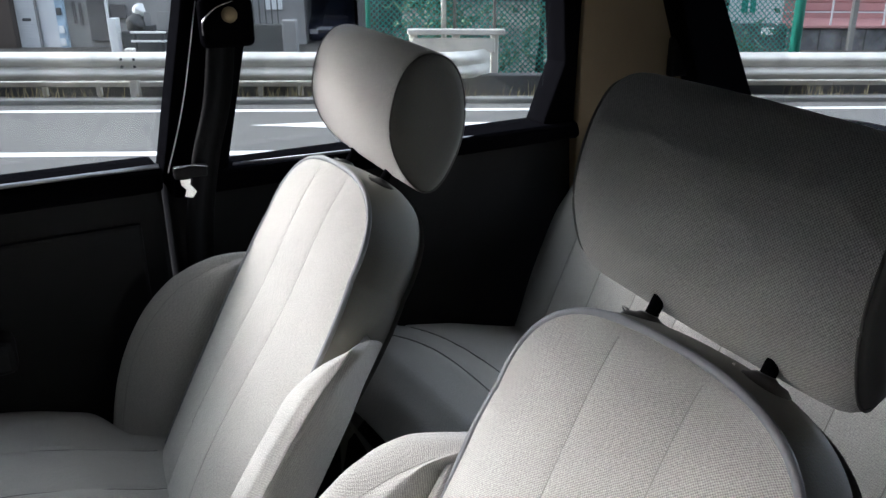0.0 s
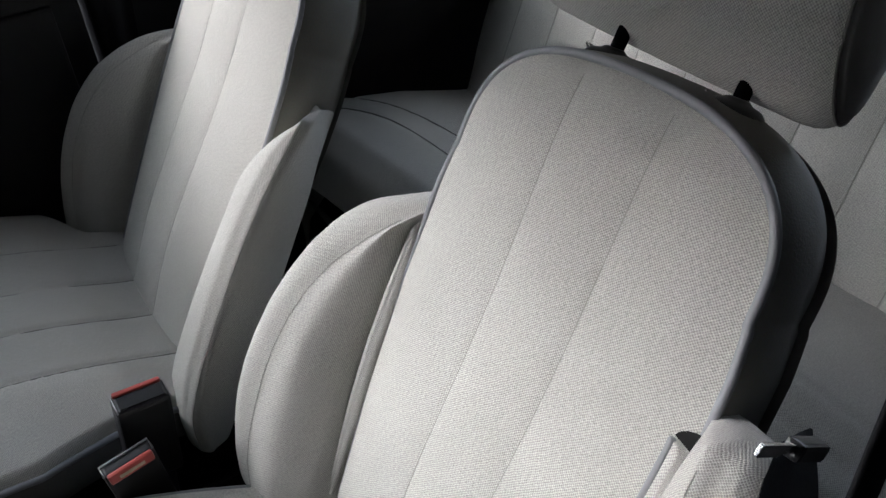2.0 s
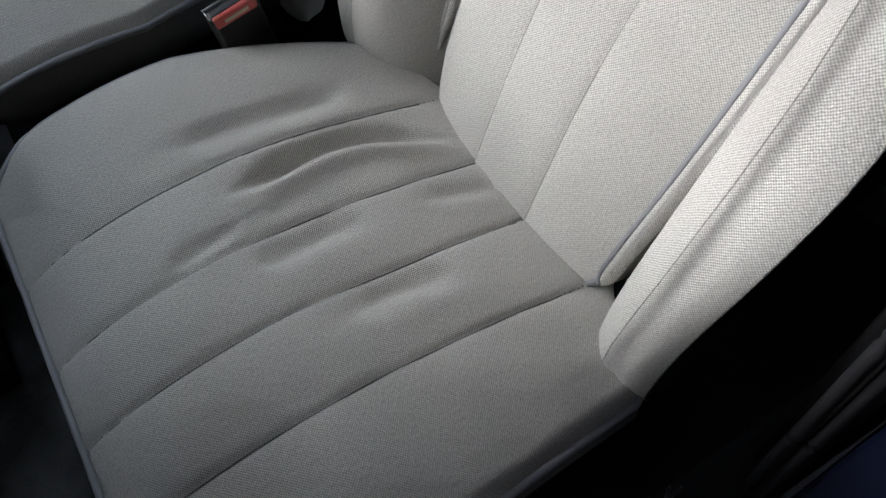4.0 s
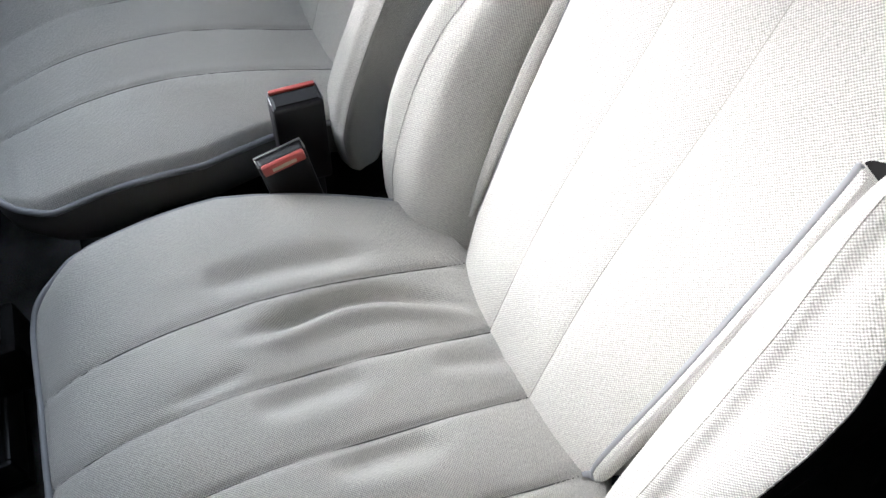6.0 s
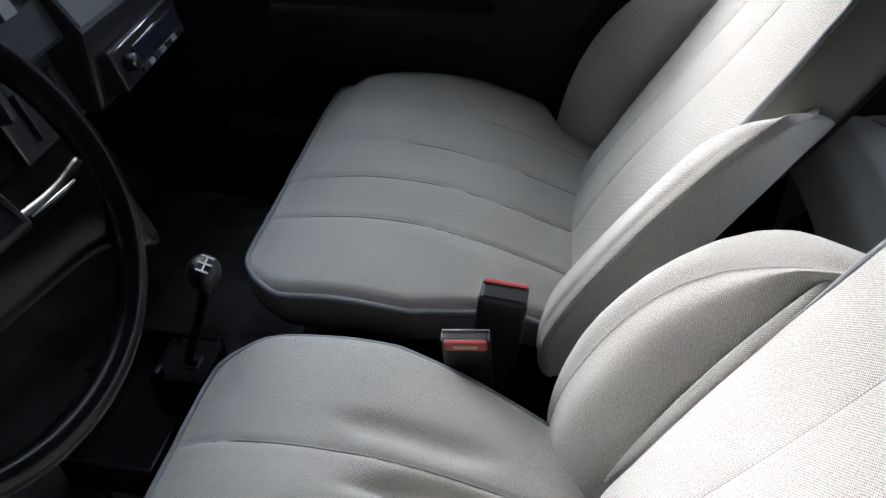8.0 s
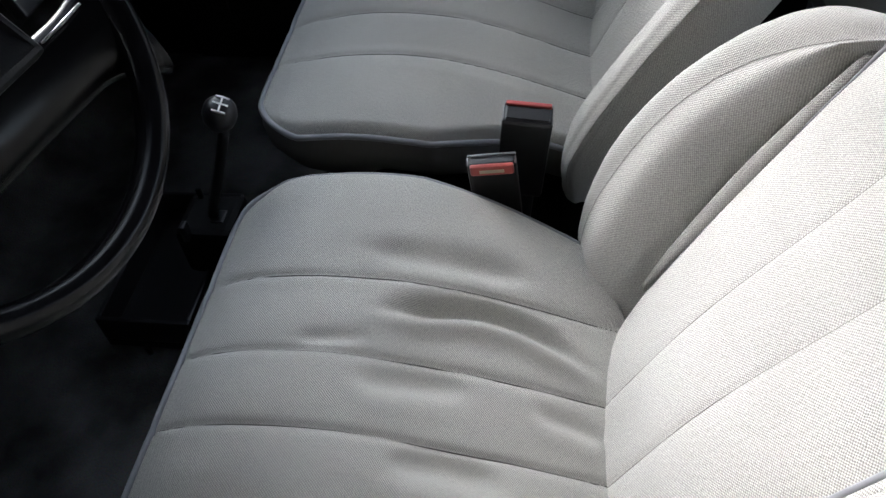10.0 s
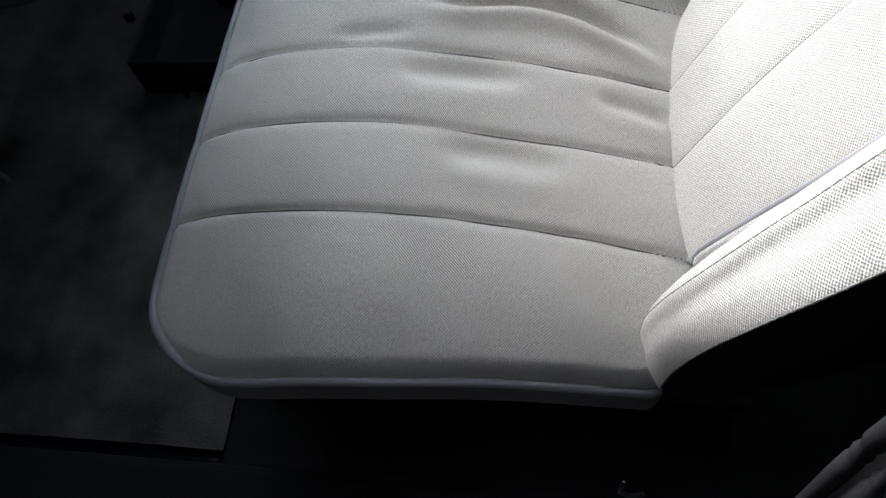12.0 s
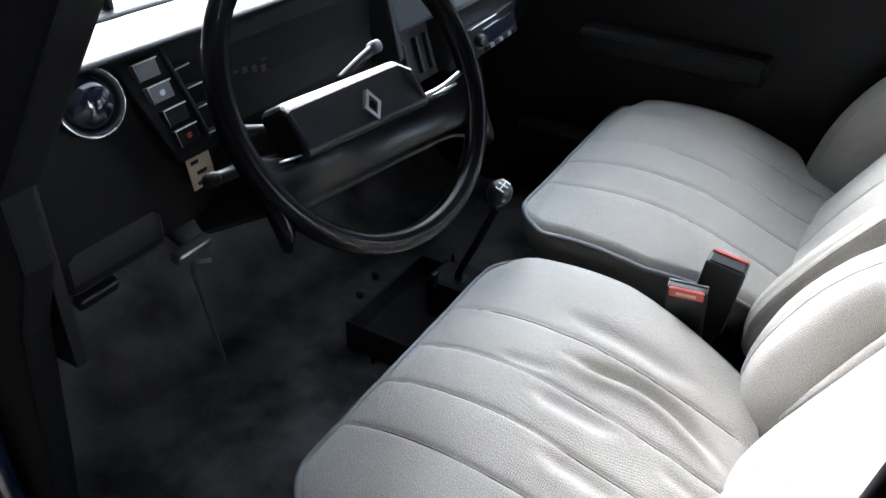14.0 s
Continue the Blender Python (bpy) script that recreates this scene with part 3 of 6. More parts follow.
# side bolsters: heights up the back, then crest and seam as (sideways, forward); the last number is where the seam ends
BOLSTERS = {
    "driver_inner": ((-0.06, -0.03, 0.0, 0.04, 0.08, 0.12, 0.16, 0.20, 0.24, 0.28, 0.32, 0.36, 0.39, 0.41, 0.428),
                     (0.270, 0.278, 0.285, 0.290, 0.293, 0.294, 0.294, 0.293, 0.291, 0.286, 0.277, 0.260, 0.238, 0.207, 0.182),
                     (-0.004, 0.030, 0.051, 0.066, 0.075, 0.081, 0.082, 0.079, 0.073, 0.063, 0.051, 0.036, 0.021, 0.005, -0.025),
                     (0.246, 0.252, 0.258, 0.262, 0.263, 0.263, 0.263, 0.262, 0.259, 0.253, 0.240, 0.216, 0.194, 0.180, 0.170),
                     (-0.008, 0.028, 0.050, 0.063, 0.070, 0.073, 0.074, 0.072, 0.066, 0.056, 0.043, 0.029, 0.016, 0.000, -0.03), 0.396),
    "driver_outer": ((-0.06, -0.03, 0.0, 0.04, 0.08, 0.12, 0.16, 0.20, 0.24, 0.28, 0.32, 0.36, 0.39, 0.41, 0.420),
                     (0.218, 0.222, 0.226, 0.230, 0.233, 0.235, 0.236, 0.236, 0.236, 0.235, 0.233, 0.227, 0.220, 0.214, 0.208),
                     (-0.020, 0.022, 0.048, 0.066, 0.075, 0.079, 0.081, 0.082, 0.082, 0.082, 0.080, 0.074, 0.064, 0.051, 0.036),
                     (0.250, 0.257, 0.262, 0.265, 0.268, 0.272, 0.277, 0.281, 0.284, 0.286, 0.284, 0.272, 0.256, 0.243, 0.233),
                     (-0.024, 0.009, 0.031, 0.047, 0.057, 0.065, 0.071, 0.075, 0.077, 0.078, 0.076, 0.068, 0.055, 0.040, 0.024), 0.41),
    "passenger_inner": ((-0.06, -0.03, 0.0, 0.04, 0.08, 0.12, 0.16, 0.20, 0.24, 0.28, 0.32, 0.36, 0.39, 0.41, 0.430),
                        (0.238, 0.240, 0.242, 0.243, 0.244, 0.244, 0.244, 0.244, 0.244, 0.244, 0.245, 0.248, 0.252, 0.259, 0.266),
                        (0.004, 0.026, 0.040, 0.048, 0.051, 0.052, 0.052, 0.051, 0.049, 0.046, 0.041, 0.034, 0.027, 0.019, 0.009),
                        (0.262, 0.266, 0.268, 0.269, 0.270, 0.270, 0.270, 0.270, 0.270, 0.270, 0.270, 0.270, 0.270, 0.269, 0.268),
                        (-0.006, 0.016, 0.030, 0.036, 0.040, 0.041, 0.041, 0.040, 0.038, 0.035, 0.031, 0.026, 0.019, 0.013, 0.007), 0.43),
    "passenger_outer": ((-0.06, -0.03, 0.0, 0.06, 0.11, 0.15, 0.185, 0.22, 0.25, 0.285, 0.32, 0.355, 0.387, 0.409, 0.427),
                        (0.240, 0.244, 0.247, 0.250, 0.252, 0.253, 0.253, 0.252, 0.250, 0.246, 0.240, 0.228, 0.214, 0.198, 0.182),
                        (0.005, 0.036, 0.056, 0.078, 0.092, 0.099, 0.102, 0.102, 0.100, 0.093, 0.082, 0.062, 0.036, 0.008, -0.025),
                        (0.216, 0.220, 0.224, 0.228, 0.231, 0.232, 0.232, 0.231, 0.229, 0.224, 0.217, 0.205, 0.194, 0.182, 0.172),
                        (-0.004, 0.024, 0.044, 0.064, 0.078, 0.086, 0.089, 0.089, 0.086, 0.079, 0.067, 0.046, 0.022, -0.004, -0.03), 0.395),
}


def bolster_heights(kind):
    hs = BOLSTERS[kind][0]
    return np.concatenate([np.linspace(hs[0], 0.32, 48), np.linspace(0.325, hs[-1], 40)])


def bolster_section(kind, h):
    """Cross-section of a side bolster at height h: points (sideways, forward), where the flank begins, which point is the seam."""
    hs, cy, cn, sy, sn, _ = BOLSTERS[kind]
    cy, cn, sy, sn = (float(sum(np.interp(h + k * 0.008, hs, v) for k in (-1, -0.5, 0, 0.5, 1)) / 5) for v in (cy, cn, sy, sn))
    if kind == "driver_inner":
        k = min(1.0, max(0.0, (h - 0.07) / 0.16))
        a = min(0.172 + 0.016 * k, sy - 0.012)
        fall = min(0.0, sn)
        return [(a - 0.012, -0.022 + fall), (a, -0.004 + fall), (a + 0.20 * (sy - a), 0.38 * sn + fall), (a + 0.56 * (sy - a), 0.78 * sn + 0.005),
                (sy, sn), (0.45 * sy + 0.55 * cy, 0.42 * sn + 0.58 * cn + 0.003), (cy, cn), (cy + 0.012, cn - 0.009), (cy + 0.019, cn - 0.034), (cy + 0.018, min(-0.02, cn - 0.07)), (min(cy, 0.25), -0.085)], 8, 4
    if kind == "driver_outer":
        a = 0.172
        return [(a, -0.022), (a + 0.006, min(0.0, cn)), (a + 0.014, 0.50 * cn), (a + 0.34 * (cy - a) + 0.010, 0.82 * cn), (cy - 0.008, cn + 0.002),
                (cy + 0.006, cn - 0.001), (0.5 * cy + 0.5 * sy + 0.003, 0.5 * cn + 0.5 * sn + 0.004), (sy, sn), (sy - 0.003, sn - 0.010), (sy - 0.004, sn - 0.05), (sy - 0.025, -0.09)], 7, 4
    top = min(1.0, max(0.0, (h - 0.315) / 0.115)) ** 1.5 if kind == "passenger_inner" else 0.0
    if kind == "passenger_inner":
        a = 0.136 + 0.032 * min(1.0, max(0.0, h / 0.28)) + 0.094 * top
        return [(0.130, -0.070), (a - 0.004 * top, -0.016), (a + 0.16 * (cy - a), 0.36 * cn), (a + 0.52 * (cy - a), 0.82 * cn), (cy, cn), (0.4 * cy + 0.6 * sy, 0.35 * cn + 0.65 * sn + 0.002),
                (sy, sn), (sy + 0.003, sn - 0.012), (sy - 0.006 - 0.014 * top, 0.4 * sn - 0.026), (0.236 - 0.020 * top, -0.054), (0.200, -0.076)], 6, 6
    a = min(0.168, sy - 0.008)
    fall = min(0.0, sn)
    return [(a, -0.016 + fall), (a + 0.30 * (sy - a), 0.42 * sn + fall), (a + 0.68 * (sy - a), 0.80 * sn), (sy, sn), (0.5 * sy + 0.5 * cy, 0.5 * sn + 0.5 * cn + 0.003),
            (cy, cn), (cy + 0.012, cn - 0.012), (cy + 0.018, cn - 0.040), (cy + 0.014, min(-0.03, cn - 0.09)), (min(cy, 0.23), -0.08)], 7, 3


BACK_XS = [-0.05, -0.01, 0.02, 0.06, 0.20, 0.34, 0.45, 0.505]
BACK_WS = [0.110, 0.134, 0.149, 0.159, 0.170, 0.173, 0.168, 0.160]
TOP_H = 0.613


def back_half(h):
    if h <= 0.49:
        return float(lerp_table(h, BACK_XS, BACK_WS))
    t = min(1.0, (h - 0.49) / (TOP_H - 0.49))
    return 0.1605 * max(0.0, 1 - t ** 2.7) ** (1 / 2.7)


def build_seat(at, recline, worn, inner, label):
    seat = thing("front_seat", (at[0], at[1], FLOOR_Z), label, "car seat", "front seats")
    lift = np.array([0, 0, -FLOOR_Z])
    sn, cs = math.sin(radians(recline)), math.cos(radians(recline))
    taller = 0.0 if worn else 0.012

    def B(h, y, n):
        """A place on the reclined back: height along it, sideways, forward of its face."""
        h += taller * min(1.0, max(0.0, (h - 0.45) / 0.16))
        return np.array([0.26 + h * sn - n * cs, y, 0.39 + h * cs + n * sn]) + lift

    # cushion top
    xsx = np.concatenate([CUSHION_XS[0] + CORNER * (1 - np.cos(np.linspace(0, math.pi / 2, 22))), np.linspace(CUSHION_XS[0] + CORNER + 0.006, 0.36, 90)])
    vs = np.linspace(-1, 1, 181)
    vs = np.sign(vs) * (1 - (1 - np.abs(vs)) ** 1.12)
    def edge_y(x, v):
        grow = side_grow(x, 1.0 if v * inner > 0 else 0.0, worn)
        return v * half_width(x, grow)
    front = 0.0 if worn else 0.013
    P = [[np.array((x + front * min(1.0, max(0.0, (0.10 - x) / 0.25)), edge_y(x, v), cushion_z(x, edge_y(x, v), worn, inner))) + lift for v in vs] for x in xsx]
    cushion = surf("cushion", P, CLOTH, seat, flip=False)
    # cushion outline, from the back of one side round the front to the other
    last = max(i for i in range(len(xsx)) if xsx[i] < 0.27)
    rim = [P[i][0] for i in range(last, 0, -1)] + [P[0][j] for j in range(0, len(vs), 6)] + [P[i][-1] for i in range(1, last + 1)]
    rim = np.array(rim)
    tube("piping", rim + np.array([0, 0, 0.0022]), 0.0044, PIPING, cushion, "grey vinyl piping round the cushion")
    rows = []
    for drop, draw in ((0.003, 0.0), (0.012, -0.003), (0.024, -0.0045), (0.040, -0.002), (0.060, 0.010), (0.092, 0.044), (0.128, 0.095)):
        ring = []
        for p in rim:
            q = p.copy()
            out = np.array([min(p[0], 0.0) * 1.0, p[1] * 0.55, 0])
            out /= (np.linalg.norm(out) + 1e-9)
            q -= out * draw
            q[2] = p[2] - drop
            ring.append(q)
        rows.append(ring)
    surf("boxing", rows, BOXING_SHADED, seat, "cloth band round the cushion, shade put into its colour", flip=False)
    part("seat_base", turn(rbox((-0.13, -0.20, 0.02), (0.32, 0.20, 0.165), 0.02), Matrix.Identity(4)), BLACK_SOFT, seat, "black base below the cushion")
    for sy in (-0.19, 0.19):
        part("seat_rail", rbox((-0.20, sy - 0.018, -0.004), (0.34, sy + 0.018, 0.03), 0.005), RUBBER, seat, "dark floor rail")
    for k, s in enumerate(SEAMS):
        start = -0.212 if worn else (-0.200, -0.185, -0.03, 0.0)[k]
        line = [np.array((x + front * min(1.0, max(0.0, (0.10 - x) / 0.25)), s, cushion_z(x, s, worn, inner) + 0.0007)) + lift for x in np.linspace(start, 0.27, 160)]
        tube("seam", line, [0.0009 * min(1.0, 0.1 + j / 30) for j in range(160)], THREAD, cushion, sides=6)

    # back panel
    hs = np.concatenate([np.linspace(-0.06, 0.48, 70), 0.48 + (TOP_H - 0.48) * np.sin(np.linspace(0.03, 1, 40) * math.pi / 2)])
    vb = np.linspace(-1, 1, 121)
    seams_b = (-0.047, 0.045)

    def face(h, y):
        w = max(back_half(h), 1e-4)
        r = min(1.0, abs(y) / w)
        n = 0.010 * (1 - r ** 4) + 0.016 * math.exp(-((h - 0.16) / 0.17) ** 2) * (1 - r ** 2)
        n *= 1.0 if h < 0.5 else max(0.0, 1 - ((h - 0.5) / (TOP_H - 0.5)) ** 3)
        for s in seams_b:
            n -= 0.0009 * math.exp(-((y - s) / 0.0026) ** 2)
        edges = (-0.19,) + seams_b + (0.19,)
        for a, b in zip(edges, edges[1:]):
            if a <= y < b:
                t = (y - a) / (b - a)
                n += 0.0030 * (4 * t * (1 - t)) ** 0.7
        n += 0.0012 * noise.noise((h * 9, y * 9, 3.0 + at[1]))
        return n

    def W(h, y):
        # the side towards the driver's door is a little fuller up the back
        k = min(1.0, max(0.0, (h - 0.16) / 0.26))
        return y * (1 + (0.055 if worn else 0.13) * k * k * (3 - 2 * k)) if y < 0 else y

    Pb = [[B(h, W(h, v * back_half(h)), face(h, v * back_half(h))) for v in vb] for h in hs]
    back = surf("backrest", Pb, CLOTH, seat, flip=True)
    for s in seams_b:
        line = [B(h, W(h, s), face(h, s) + 0.0004) for h in np.linspace(-0.04, 0.597, 90)]
        tube("seam", line, 0.0005, THREAD_LIGHT, back, sides=6)
    outline = [(h, -back_half(h)) for h in hs[:-1]] + [(TOP_H, y) for y in np.linspace(-0.5, 0.5, 7) * back_half(hs[-2])] + [(h, back_half(h)) for h in hs[-2::-1]]
    outline = [(h, W(h, y)) for h, y in outline]
    slack = [0.0016 if worn and y > 0 and h < 0.36 else 0.0042 - (0.0026 * min(1.0, (0.42 - h) / 0.06) if worn and y > 0 and h < 0.42 else 0.0) for h, y in outline]
    tube("piping", [B(h, y, 0.001) for h, y in outline], slack, PIPING, back, "grey vinyl piping round the back panel")
    # the deep side and back of the backrest
    GN = (-0.002, -0.018, -0.045, -0.080, -0.112, -0.130)
    GW = (0.000, 0.009, 0.015, 0.018, 0.016, 0.004)

    def thick(h):
        # the back is thinner at its waist than at its shoulders
        return float(lerp_table(h, (0.30, 0.60), (0.48, 0.52) if worn else (0.58, 0.68)))

    rows = []
    for n, grow in zip(GN, GW):
        ring = []
        for h, y in outline:
            k = thick(h)
            oy, oh = y / 0.17, max(0.0, (h - 0.47) / (TOP_H - 0.47))
            ln = max(1e-6, math.hypot(y / 0.17, oh))
            ring.append(B(h + 0.4 * grow * oh / ln, y + k * grow * oy / ln, n * k))
        rows.append(ring)
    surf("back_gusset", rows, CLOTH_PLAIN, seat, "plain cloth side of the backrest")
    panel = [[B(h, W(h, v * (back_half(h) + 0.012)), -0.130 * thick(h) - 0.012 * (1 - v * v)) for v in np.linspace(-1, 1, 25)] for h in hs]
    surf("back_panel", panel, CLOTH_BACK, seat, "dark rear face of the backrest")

    # side bolsters: rounded pads stitched along a seam near their outer edge
    for side in (-1, 1):
        kind = ("driver_outer" if side < 0 else "driver_inner") if worn else ("passenger_inner" if side < 0 else "passenger_outer")
        rows, flank, stitch = [], [], []
        for h in bolster_heights(kind):
            cross, cut, seam = bolster_section(kind, h)
            line = smooth_line(cross, 8 * (len(cross) - 1) + 1)
            rows.append([B(h, side * y, n) for y, n in line[:8 * cut + 1]])
            flank.append([B(h, side * y, n) for y, n in line[8 * cut:]])
            y, n = cross[seam]
            if h < BOLSTERS[kind][5]:
                stitch.append(B(h, side * y, n + 0.0004))
        if kind in ("passenger_inner", "driver_outer"):
            # round the upper end over
            top_h, middle = h, (0.222, -0.040) if side < 0 and not worn else (0.220, -0.010)
            for rise, keep in ((0.004, 0.86), (0.007, 0.55), (0.008, 0.06)):
                shrunk = [(middle[0] + keep * (y - middle[0]), middle[1] + keep * (n - middle[1])) for y, n in line]
                rows.append([B(top_h + rise, side * y, n) for y, n in shrunk[:8 * cut + 1]])
                flank.append([B(top_h + rise, side * y, n) for y, n in shrunk[8 * cut:]])
        bol = surf("bolster", rows, CLOTH, seat, cap_ends=True, flip=side < 0)
        dark = kind == "driver_outer"
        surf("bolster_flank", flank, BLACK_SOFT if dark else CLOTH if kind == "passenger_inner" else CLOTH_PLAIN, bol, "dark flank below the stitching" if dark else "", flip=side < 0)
        dash = [0.0005 if k % 4 else 0.0002 for k in range(320)]
        tube("stitching", smooth_line(stitch, 320), dash, THREAD_LIGHT, bol, sides=5)
        if dark:
            edge = [r[-1] + (r[-2] - r[-1]) * 0.4 for r in rows[4:-3]]
            tube("stitching", smooth_line(edge, 320), [1.6 * r for r in dash], THREAD, bol, sides=5)

    # headrest on two posts
    head = new("headrest")
    head.parent = seat
    tilt, hc, nc, thick_pad = (-12.0, 0.724, -0.040, 0.044) if worn else (-22.0, 0.726, -0.030, 0.060)
    tc, ts = math.cos(radians(tilt)), math.sin(radians(tilt))

    def H(a, b, y):
        """Place in the headrest: forward, up and sideways from its middle."""
        return B(hc + b * tc + a * ts + 0.06 * y, y * (1.12 if worn else 1.06) + (0.026 if worn else 0.008), nc + a * tc - b * ts)

    # section: a rounded wedge, drawn to a narrow edge below, evened out along its length
    a = np.linspace(0, 2 * math.pi, 481)
    ca, sa = np.cos(a), np.sin(a)
    low = np.maximum(0.0, -sa)
    section = np.stack([thick_pad * (1.0 - 0.42 * low ** 1.6) * np.sign(ca) * np.abs(ca) ** 0.85 - 0.010 * low ** 2, (0.104 if worn else 0.099) * np.sign(sa) * np.abs(sa) ** 0.92], 1)
    run = np.concatenate([[0.0], np.cumsum(np.linalg.norm(np.diff(section, axis=0), axis=1))])
    section = np.stack([np.interp(np.arange(64) * run[-1] / 64, run, section[:, c]) for c in (0, 1)], 1)
    for _ in range(3):
        section = 0.5 * section + 0.25 * (np.roll(section, 1, axis=0) + np.roll(section, -1, axis=0))
    section = np.roll(section, 32, axis=0)

    def loop(k, grow):
        return grow * section[k, 0], grow * section[k, 1]
    rows = []
    ends = ((0.126, 0.985), (0.134, 0.955), (0.139, 0.915), (0.142, 0.875)) if worn else ((0.139, 0.985), (0.142, 0.965))
    reach, last = (0.114, 0.875) if worn else (0.136, 0.965)
    for y, g in [(-y, g) for y, g in reversed(ends)] + [(v * reach, 1.0 + 0.02 * (1 - v * v)) for v in np.linspace(-1, 1, 40)] + list(ends):
        rows.append([H(*loop(k, g), y) for k in range(64)])
    pad = surf("headrest_pad", rows, CLOTH, head, wrap_v=True)
    for sy in (-1, 1):
        rows = [[H(*loop(k, g), sy * y) for k in range(64)] for g, y in ((last, 0.1415), (last - 0.025, 0.1445), (0.80, 0.1475), (0.5, 0.149), (0.02, 0.149))]
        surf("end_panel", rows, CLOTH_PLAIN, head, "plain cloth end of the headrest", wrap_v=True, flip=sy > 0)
        tube("piping", [H(*loop(k, last + 0.012), sy * 0.1425) for k in range(64)], 0.0014, CLOTH_BACK, head, closed=True)
        tube("post", [B(0.58, sy * 0.064, -0.045), B(0.69, sy * 0.064, -0.052)], 0.0065, PILLAR_BLACK, head, "black headrest post", sides=12)
        part("post_collar", lathe([(0.024, -0.014), (0.024, 0.001), (0.020, 0.005), (0.012, 0.007), (0.0095, 0.009), (0.007, 0.010)],
             Matrix.Translation(Vector(B(0.612, sy * 0.064, -0.045))) @ Euler((0, radians(recline), 0)).to_matrix().to_4x4()), BLACK, head, "black plastic collar", smooth=True)
        clip = smooth_line([B(0.615, sy * 0.064 + 0.015, -0.030), B(0.618, sy * 0.064 + 0.022, -0.034), B(0.617, sy * 0.064 + 0.026, -0.044), B(0.613, sy * 0.064 + 0.024, -0.052)], 14)
        tube("spring_clip", clip, 0.0013, CHROME, head, "small bright spring clip", sides=8)
    if worn:
        # the loose rolled edge of the outer bolster cover, its open top drawn by a dark disc
        hs_r = np.linspace(0.022, 0.402, 48)
        RH, RY = (0.02, 0.09, 0.16, 0.22, 0.30, 0.402), (-0.156, -0.160, -0.166, -0.170, -0.175, -0.182)
        centre_r = [(h, float(sum(lerp_table(h + k * 0.012, RH, RY) for k in (-2, -1, 0, 1, 2)) / 5), 0.010 + 0.008 * (h / 0.4) ** 3) for h in hs_r]
        mid = [B(*c) for c in centre_r]
        rad = [(0.0085 + 0.006 * (h / 0.402) ** 1.5) * (1 - 0.75 * math.exp(-(h - 0.022) / 0.007)) for h in hs_r]
        near = [B(h, 0.176 + 0.006 * min(1.0, (h - 0.05) / 0.2), -0.002) for h in np.linspace(0.05, 0.40, 40)]
        tube("inner_roll", near, [0.002 + 0.0105 * math.sin(math.pi * (k + 0.5) / 40) ** 0.6 for k in range(40)], CLOTH, seat, "soft edge roll beside the inner bolster", sides=16, up=(0, 1, 0))
        roll = tube("cover_roll", mid, rad, CLOTH, seat, "loose rolled edge of the bolster cover", sides=16, up=(0, 1, 0))
        tube("piping", [B(h, y + 0.72 * r, n + 0.72 * r) for (h, y, n), r in zip(centre_r, rad)], 0.0030, PIPING, roll, "grey vinyl piping along the roll")
        # black disc stands in for the shade inside the open end
        part("cover_mouth_shade", lathe([(0.0135, -0.001), (0.0135, 0.0012), (0.0001, 0.0012)], Matrix.Translation(Vector(mid[-1])) @ Euler((0, radians(recline - 12), 0)).to_matrix().to_4x4(), 20), RUBBER, roll, "dark disc for the shade inside the roll's end")
    return seat


build_seat((0.0, 0.548), 26.6, True, 1, "beige woven cloth driver's seat with a creased cushion")
build_seat((-0.035, 1.228), 29.5, False, -1, "beige woven cloth passenger seat with smooth cushion")

# ---- rear bench ----


